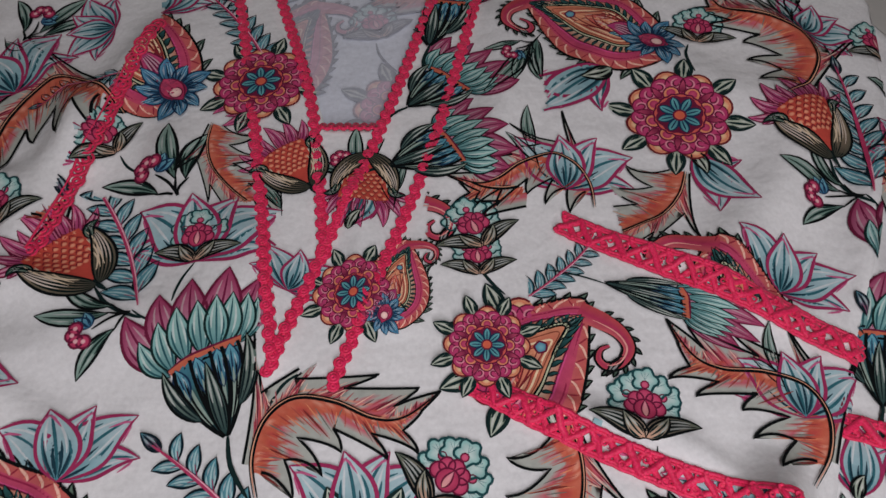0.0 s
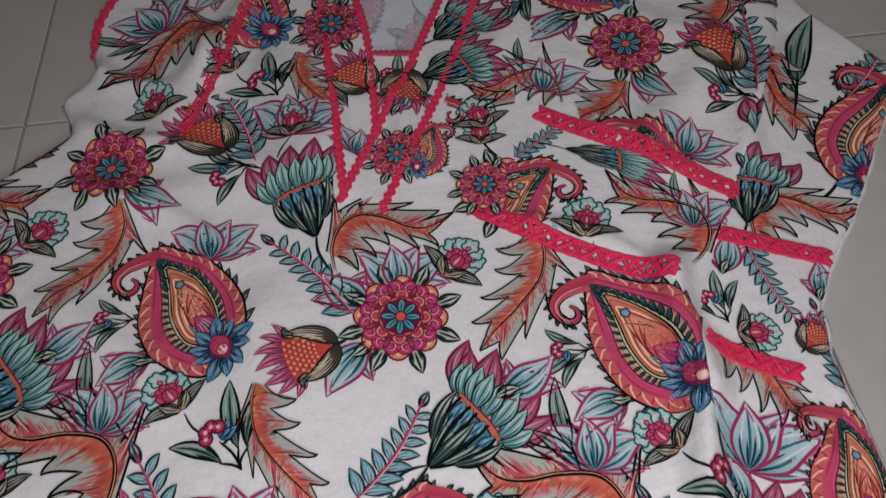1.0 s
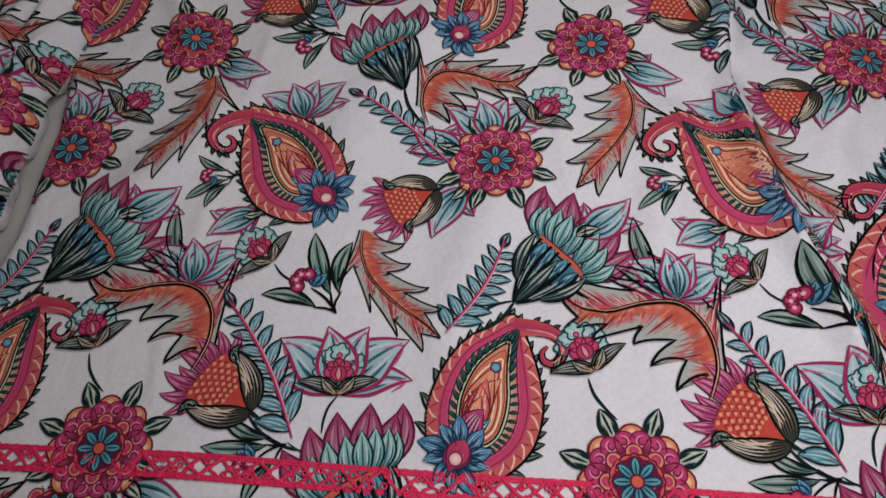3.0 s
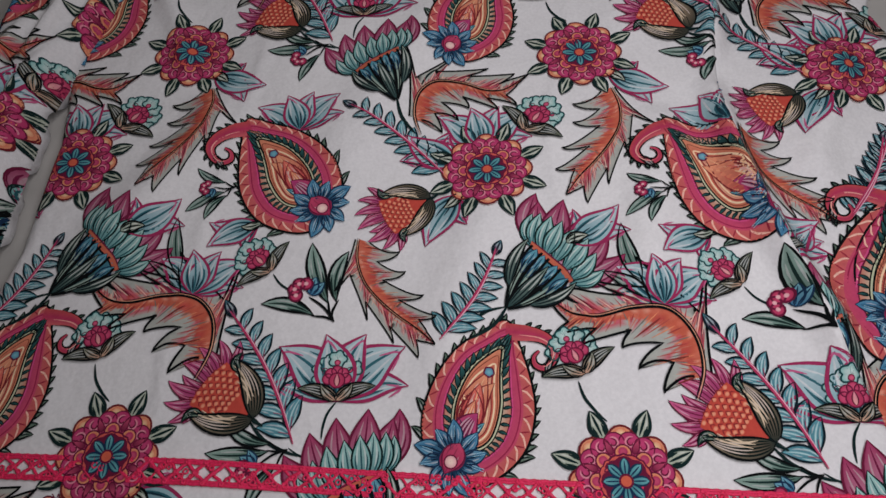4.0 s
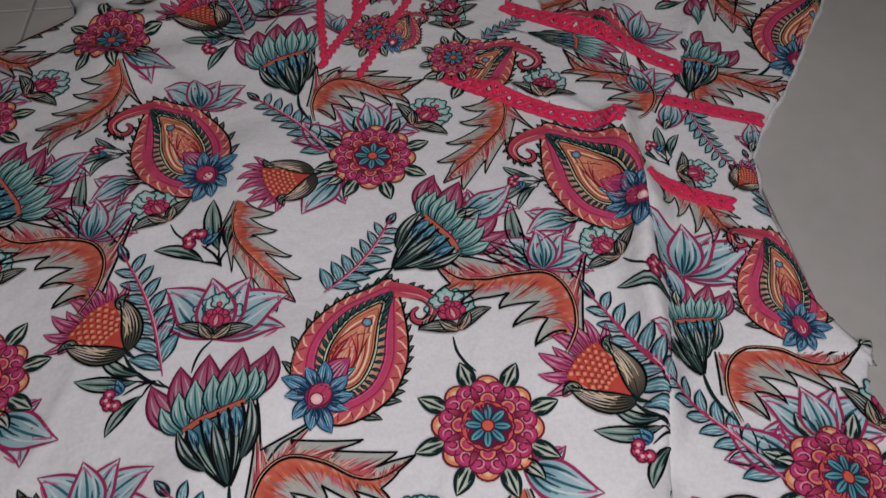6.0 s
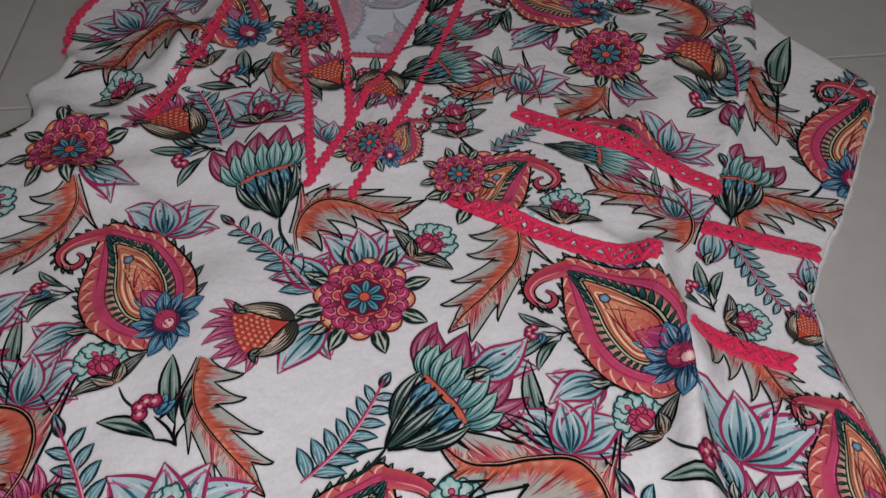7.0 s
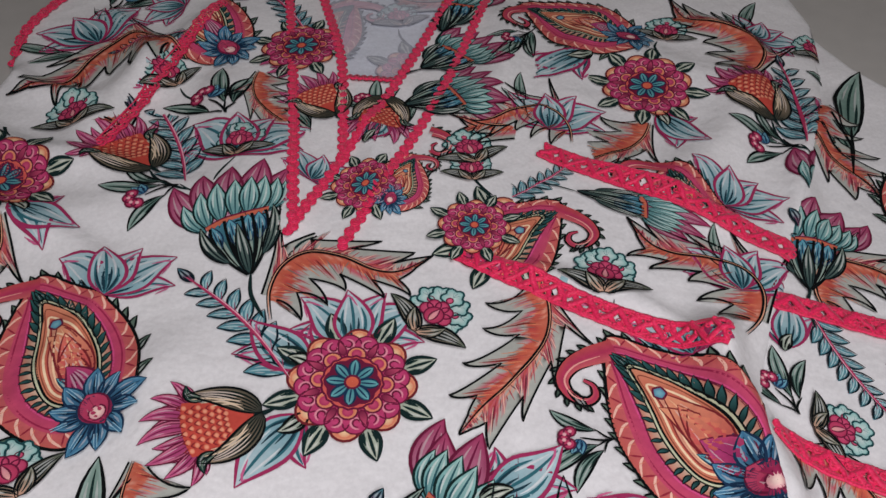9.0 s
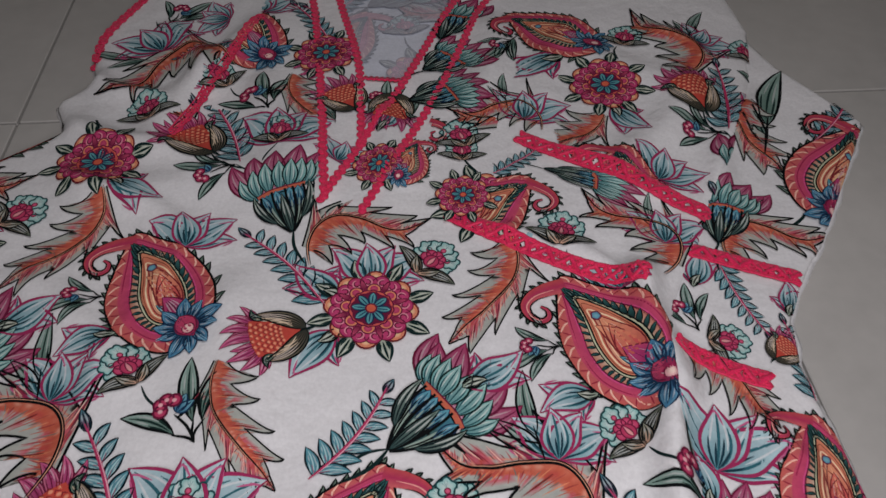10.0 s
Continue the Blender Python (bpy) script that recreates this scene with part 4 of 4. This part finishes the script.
def lace(name, points, width, piece, parent, style, label, lift=0.0016, pitch=0.72):
    p = smooth_line(points, 200)
    seg = np.hypot(*np.diff(p, axis=0).T)
    dist = np.concatenate([[0], np.cumsum(seg)])
    total = dist[-1]

    def at(s, off):
        s = np.clip(np.asarray(s, float), 0, total)
        x, y = np.interp(s, dist, p[:, 0]), np.interp(s, dist, p[:, 1])
        x2, y2 = np.interp(s + 0.002, dist, p[:, 0]), np.interp(s + 0.002, dist, p[:, 1])
        x1, y1 = np.interp(s - 0.002, dist, p[:, 0]), np.interp(s - 0.002, dist, p[:, 1])
        dx, dy = x2 - x1, y2 - y1
        n = np.maximum(1e-9, np.hypot(dx, dy))
        x, y = x - dy / n * off, y + dx / n * off
        return np.stack([x, y, piece.height(x, y) + lift], -1)

    verts, faces = [], []
    rough = np.random.default_rng(int(1000 * width + 9000 * abs(points[0][0])))
    h = width / 2
    s = np.linspace(0, total, max(8, int(total / 0.003)))
    if style == "lattice":
        thick = 0.0023 if pitch < 0.8 else 0.0013
        pitch = width * pitch
        k = max(2, round(total / pitch))
        for e in (-h, -h * 0.78, h * 0.78, h):
            w = 0.0003 * np.sin(s * 2 * np.pi / pitch * 2)
            cord(verts, faces, at(s, e + w), 0.0013)
        for i in range(k):
            a, b = total * i / k, total * (i + 1) / k
            t = np.linspace(a, b, 6)
            u = np.linspace(-1, 1, 6)
            for sg in (-1, 1):
                q = at(t, sg * u * h * 0.8)
                q[:, :2] += rough.uniform(-0.0007, 0.0007, (6, 2))
                q[:, 2] += 0.0004 * sg * (-1) ** i
                cord(verts, faces, q, thick * rough.uniform(0.8, 1.15))
            for j in range(3):
                c = at(np.array([a + (b - a) * rough.uniform(0, 1)]), h * rough.uniform(-0.7, 0.7))[0]
                ang = np.arange(8) * 2 * np.pi / 8
                cord(verts, faces, c + np.stack([np.cos(ang), np.sin(ang), 0 * ang + 0.5], 1) * rough.uniform(0.0010, 0.0019), 0.0007, True)
            for off in (-h * 0.88, h * 0.88, 0):
                c = at(np.array([a if off else (a + b) / 2]), off)[0]
                ang = np.arange(7) * 2 * np.pi / 7
                cord(verts, faces, c + np.stack([np.cos(ang), np.sin(ang), 0 * ang + 0.6], 1) * 0.0011, 0.0009, True)
    else:
        pitch = width * 0.62
        k = max(3, round(total / pitch))
        for i in range(k + 1):
            c = at(np.array([total * i / k]), 0.0008 * (-1) ** i)[0]
            ang = np.arange(10) * 2 * np.pi / 10
            for r in (h * 0.82, h * 0.34):
                q = c + np.stack([np.cos(ang) * r, np.sin(ang) * r, 0 * ang + 0.0003 * (i % 2)], 1)
                cord(verts, faces, q, 0.0010 if r > h * 0.5 else 0.0012, True)
        for e in (-h * 0.55, h * 0.55):
            cord(verts, faces, at(s, e), 0.0009)
    return mesh_object(name, verts, faces, THREAD, parent, label)


# ---- the tunic ----
def build_tunic():
    """The tunic: panels of printed cotton, laid over one another, with their lace."""
    tunic = tagged(new("tunic"), "white cotton tunic with paisley print and crimson lace on tiles", "tunic")
    tunic.empty_display_size = 0.1

    front = Front(-0.640, 0.45, left_edge, side_seam, 0.010, "lrt")
    sleeve = Piece(-0.243, 0.45, lambda y: side_seam(y) - 0.03, right_edge, 0.0065, "lrbt", 0.010)
    gore = Piece(-0.66, -0.225, lambda y: side_seam(y) - 0.03, gore_edge, 0.0045, "lrbt", 0.010)
    back = Piece(-0.78, 0.46, lambda y: left_edge(y) - 0.002, lambda y: np.where(y > -0.24, right_edge(y) + 0.003, gore_edge(y)), 0.0022, "lrbt", 0.006, 0.2)
    band = Piece(-0.80, -0.630, left_edge, gore_edge, 0.0075, "lrb")
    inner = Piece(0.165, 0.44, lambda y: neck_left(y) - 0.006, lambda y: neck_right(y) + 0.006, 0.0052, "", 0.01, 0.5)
    roll_l = table((-0.37, 0.03), (-0.36, -0.03), (-0.345, -0.15), (-0.36, -0.25), (-0.375, -0.36), (-0.38, -0.66))
    roll_r = table((-0.30, 0.03), (-0.262, -0.05), (-0.25, -0.15), (-0.262, -0.24), (-0.292, -0.34), (-0.30, -0.46), (-0.31, -0.66))
    roll = Piece(-0.66, 0.03, roll_l, roll_r, 0.013, "lrbt", 0.012, 0.6, 0.022)

    mesh = {}
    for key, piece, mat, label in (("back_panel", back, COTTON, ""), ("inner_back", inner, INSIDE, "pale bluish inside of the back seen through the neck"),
                                   ("side_gore", gore, COTTON, ""), ("sleeve", sleeve, COTTON, ""), ("front_panel", front, COTTON, ""),
                                   ("hem_band", band, COTTON, "printed band below the crimson hem lace"), ("side_fold", roll, COTTON, "rolled fold of the printed side")):
        mesh[key] = piece.build(key, mat, tunic, label)

    # the print on the front runs on a skewed repeat
    o, a, b = np.array((-0.182, -0.276)), np.array((0.317, -0.021)), np.array((0.003, -0.331))

    def upper(x, y):
        """Above the sewn tucks at the right breast."""
        return (x > np.where(y > 0.052, 0.130, 0.098)) & (y > 0.017 - 0.482 * (x - 0.098))

    def above(x, y):
        return (x > 0.150) & (y > 0.110 - 0.517 * (x - 0.152))

    def breast(x, y):
        """The left breast above its fold, and the placket."""
        return (x < 0.15) & (y > np.interp(x, (-0.16, -0.13, -0.03, 0.098, 0.15), (0.10, 0.132, 0.125, 0.140, 0.135)))

    lower = lambda x, y: ~upper(x, y) & ~breast(x, y) & ~((x > -0.012) & (x < 0.088) & (y > 0.020) & (y < 0.07)) & ~((x > -0.012) & (x < 0.075) & (y > 0.06))
    for i in range(-1, 3):
        for j in range(-2, 3):
            cell(o + i * a + j * b + ((-0.008, -0.004) if j < 0 else (-0.006, -0.002) if j > 0 else (0, 0)), front, mesh["front_panel"], lower)
    for i in range(-1, 2):
        for j in range(-1, 2):
            cell(np.array((0.338, -0.321)) - (0.240, -0.129) + i * a + j * b, gore, mesh["side_gore"])
            cell(np.array((-0.25, -0.25)) + i * a + j * b, roll, mesh["side_fold"])
    for kind, p, q in (("fern", (0.310, -0.450), (0.359, -0.369)), ("paisley", (0.307, -0.566), (0.344, -0.434)), ("leaves", (0.263, -0.480), (0.279, -0.461))):
        stamp(kind, p, q, gore, mesh["side_gore"])
    for i in range(-1, 3):
        cell(np.array((-0.13, -0.54)) + i * a, band, mesh["hem_band"])
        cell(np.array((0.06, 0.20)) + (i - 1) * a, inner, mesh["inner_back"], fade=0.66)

    def on(kind, x0, y0, x1, y1, mirror=False, keep=None, lift=0.0008, slim=1.0):
        stamp(kind, (x0, y0), (x1, y1), front, mesh["front_panel"], mirror, keep, lift=lift, slim=slim)

    middle = lambda x, y: upper(x, y) & ~above(x, y)
    # between the two tucks
    on("rosette", 0.106, 0.035, 0.107, 0.059, lift=0.0030)
    on("fern", 0.126, 0.062, 0.171, 0.104, keep=middle)
    on("tulip", 0.170, 0.072, 0.246, 0.046, keep=middle, slim=0.45)
    on("blossom", 0.179, -0.017, 0.185, 0.024, keep=middle)
    on("stem", 0.185, -0.018, 0.189, -0.033, keep=middle)
    on("lotus", 0.260, -0.003, 0.265, 0.037, keep=middle)
    on("sprig", 0.254, 0.009, 0.250, 0.048, keep=middle)
    on("wing", 0.253, -0.037, 0.200, 0.050, True, middle)
    on("blossom", 0.104, 0.076, 0.101, 0.108)
    on("paisley", 0.086, -0.023, 0.159, 0.062, True, middle)
    # above the upper tuck: the yoke, whose print lies turned, and the strip beside the placket
    yoke = lambda x, y: above(x, y) & (x > np.interp(y, (0.11, 0.15, 0.222, 0.30), (0.185, 0.188, 0.190, 0.242)))
    cell((0.230, 0.190), front, mesh["front_panel"], yoke, -34)
    # the left breast between its lace and the placket
    chest = lambda x, y: breast(x, y) & (x > np.interp(y, (0.096, 0.276), (-0.150, -0.108))) & (x < np.interp(y, (0.024, 0.16, 0.297, 0.345), (-0.002, -0.028, -0.058, -0.075)))
    for up in (0, 1):
        cell(np.array((-0.204, 0.038)) - up * b, front, mesh["front_panel"], chest)
    on("leaves", 0.190, 0.228, 0.144, 0.196, keep=above)
    on("berry", 0.144, 0.257, 0.128, 0.243, True)
    on("sprig", 0.150, 0.265, 0.113, 0.208)
    on("paisley", 0.232, 0.238, 0.139, 0.307)
    on("wing", 0.170, 0.122, 0.084, 0.146, True)
    on("sprig", 0.141, 0.150, 0.133, 0.199)
    on("lotus", 0.155, 0.135, 0.164, 0.180)
    # the left breast and the placket
    on("lotus", -0.139, 0.271, -0.176, 0.271)
    on("berry", -0.196, 0.255, -0.192, 0.283)
    on("sprig", -0.211, 0.261, -0.196, 0.224)
    on("wing", -0.115, 0.191, -0.230, 0.140, True)
    on("lotus", -0.190, 0.212, -0.218, 0.256)
    on("sprig", -0.196, 0.196, -0.258, 0.204)
    on("blossom", -0.166, 0.103, -0.182, 0.142)
    on("fern", -0.116, 0.220, -0.172, 0.200)
    on("rosette", -0.033, 0.219, -0.038, 0.252)
    on("fern", -0.028, 0.229, -0.081, 0.305)
    on("sprig", -0.008, 0.115, -0.015, 0.166)
    on("pinecone", -0.028, 0.182, 0.008, 0.134)
    on("berry", 0.036, 0.137, 0.023, 0.156)
    on("tulip", 0.052, 0.152, 0.120, 0.178)
    on("tulip", 0.061, 0.199, 0.114, 0.244)
    on("leaves", 0.031, 0.106, 0.039, 0.141)
    on("pinecone", 0.038, 0.103, 0.038, 0.162)
    on("sprig", 0.055, 0.119, 0.060, 0.164)
    on("rosette", 0.036, 0.065, 0.035, 0.089)
    on("paisley", 0.056, 0.043, 0.063, 0.100, True)
    on("tulip", 0.074, 0.254, 0.090, 0.335)
    on("lotus", 0.001, 0.066, 0.012, 0.095)
    # the sleeve and the side
    def side(kind, x0, y0, x1, y1, mirror=False):
        stamp(kind, (x0, y0), (x1, y1), sleeve, mesh["sleeve"], mirror)
    side("paisley", 0.385, 0.036, 0.452, 0.150)
    side("tulip", 0.302, 0.004, 0.324, 0.074)
    side("wing", 0.308, -0.016, 0.395, 0.024)
    side("fern", 0.298, -0.014, 0.322, -0.080)
    side("stem", 0.345, 0.020, 0.380, 0.045)
    side("blossom", 0.277, -0.088, 0.310, -0.086)
    side("berry", 0.274, -0.080, 0.262, -0.062)
    side("plume", 0.262, -0.100, 0.310, -0.155)
    side("fern", 0.405, 0.128, 0.456, 0.200)
    side("sprig", 0.360, 0.110, 0.392, 0.232)
    side("plume", 0.352, 0.180, 0.372, 0.090, True)
    side("leaves", 0.276, -0.040, 0.285, -0.006)
    side("leaves", 0.340, -0.060, 0.345, -0.030)
    side("pinecone", 0.345, -0.075, 0.320, -0.100)
    side("fern", 0.340, -0.130, 0.334, -0.066)
    side("paisley", 0.330, -0.235, 0.335, -0.140)
    side("lotus", 0.268, -0.182, 0.285, -0.134)
    side("tulip", 0.272, -0.248, 0.272, -0.190)
    side("leaves", 0.262, -0.205, 0.252, -0.172)
    side("sprig", 0.378, -0.220, 0.350, -0.150)

    narrow, wide = "narrow crimson chain-stitched lace", "wide crimson lattice lace"
    lace("neck_lace", [(-0.075, 0.345), (-0.058, 0.297), (-0.028, 0.16), (-0.002, 0.024)], 0.0066, front, tunic, "chain", narrow)
    lace("neck_lace", [(-0.044, 0.345), (-0.029, 0.298), (0.001, 0.20), (0.018, 0.09)], 0.0066, front, tunic, "chain", narrow)
    lace("neck_lace", [(0.092, 0.345), (0.077, 0.303), (0.045, 0.18), (0.012, 0.075), (-0.004, 0.02)], 0.0066, front, tunic, "chain", narrow)
    lace("neck_lace", [(0.124, 0.345), (0.108, 0.305), (0.075, 0.16), (0.028, 0.014)], 0.0066, front, tunic, "chain", narrow)
    lace("neck_lace", [(0.010, 0.181), (0.027, 0.1815), (0.045, 0.182)], 0.004, front, tunic, "chain", narrow)
    lace("breast_lace", [(-0.144, 0.092), (-0.125, 0.176), (-0.108, 0.268)], 0.0115, front, tunic, "chain", "crimson chain lace slanting over the left breast")
    lace("breast_lace", [(0.150, 0.112), (0.225, 0.072), (0.301, 0.031)], 0.014, front, tunic, "lattice", wide)
    lace("breast_lace", [(0.096, 0.018), (0.165, -0.020), (0.238, -0.050)], 0.013, front, tunic, "lattice", wide)
    lace("side_lace", [(0.279, -0.005), (0.318, -0.016), (0.357, -0.026)], 0.012, sleeve, tunic, "lattice", wide, 0.002)
    lace("side_lace", [(0.255, -0.094), (0.285, -0.108), (0.315, -0.117)], 0.012, sleeve, tunic, "lattice", wide, 0.002)
    lace("cuff_lace", [(-0.250, 0.192), (-0.252, 0.235), (-0.236, 0.303)], 0.010, front, tunic, "chain", narrow)
    lace("hem_lace", [(-0.31, -0.610), (-0.144, -0.619), (0.028, -0.632), (0.265, -0.648), (0.40, -0.656)], 0.014, front, tunic, "lattice", "wide crimson lattice lace along the hem", pitch=0.85)
    return tunic


build_tunic()


# ---- small things ----
def build_label():
    """The black satin label inside the back of the neck."""
    x, y = np.meshgrid(np.linspace(-0.020, 0.020, 9), np.linspace(-0.009, 0.009, 5))
    z = 0.0095 + 0.0006 * np.sin(90 * x)
    i = np.arange(45).reshape(5, 9)
    f = np.stack([i[:-1, :-1], i[:-1, 1:], i[1:, 1:], i[1:, :-1]], -1).reshape(-1, 4)
    ob = mesh_object("neck_label", np.stack([x + 0.036, y + 0.3405, z], -1).reshape(-1, 3), f, LABEL, bpy.data.objects["tunic"], "small black satin label inside the neck")
    ob.modifiers.new("thickness", "SOLIDIFY").thickness = 0.0008


def build_box():
    """A low dark box at the floor's edge."""
    thing = tagged(new("storage_box"), "dark brown low box with a grey lid on tiles", "box")
    body = box("body", -0.14, 0.14, -0.10, 0.10, 0.0, 0.045, DARK, thing, 0.004)
    lid = box("lid", -0.135, 0.135, -0.095, 0.095, 0.046, 0.052, LABEL, thing, 0.002)
    thing.matrix_world = pose(0.665, 0.44, 0, 0, 0, -28)


build_label()
build_box()
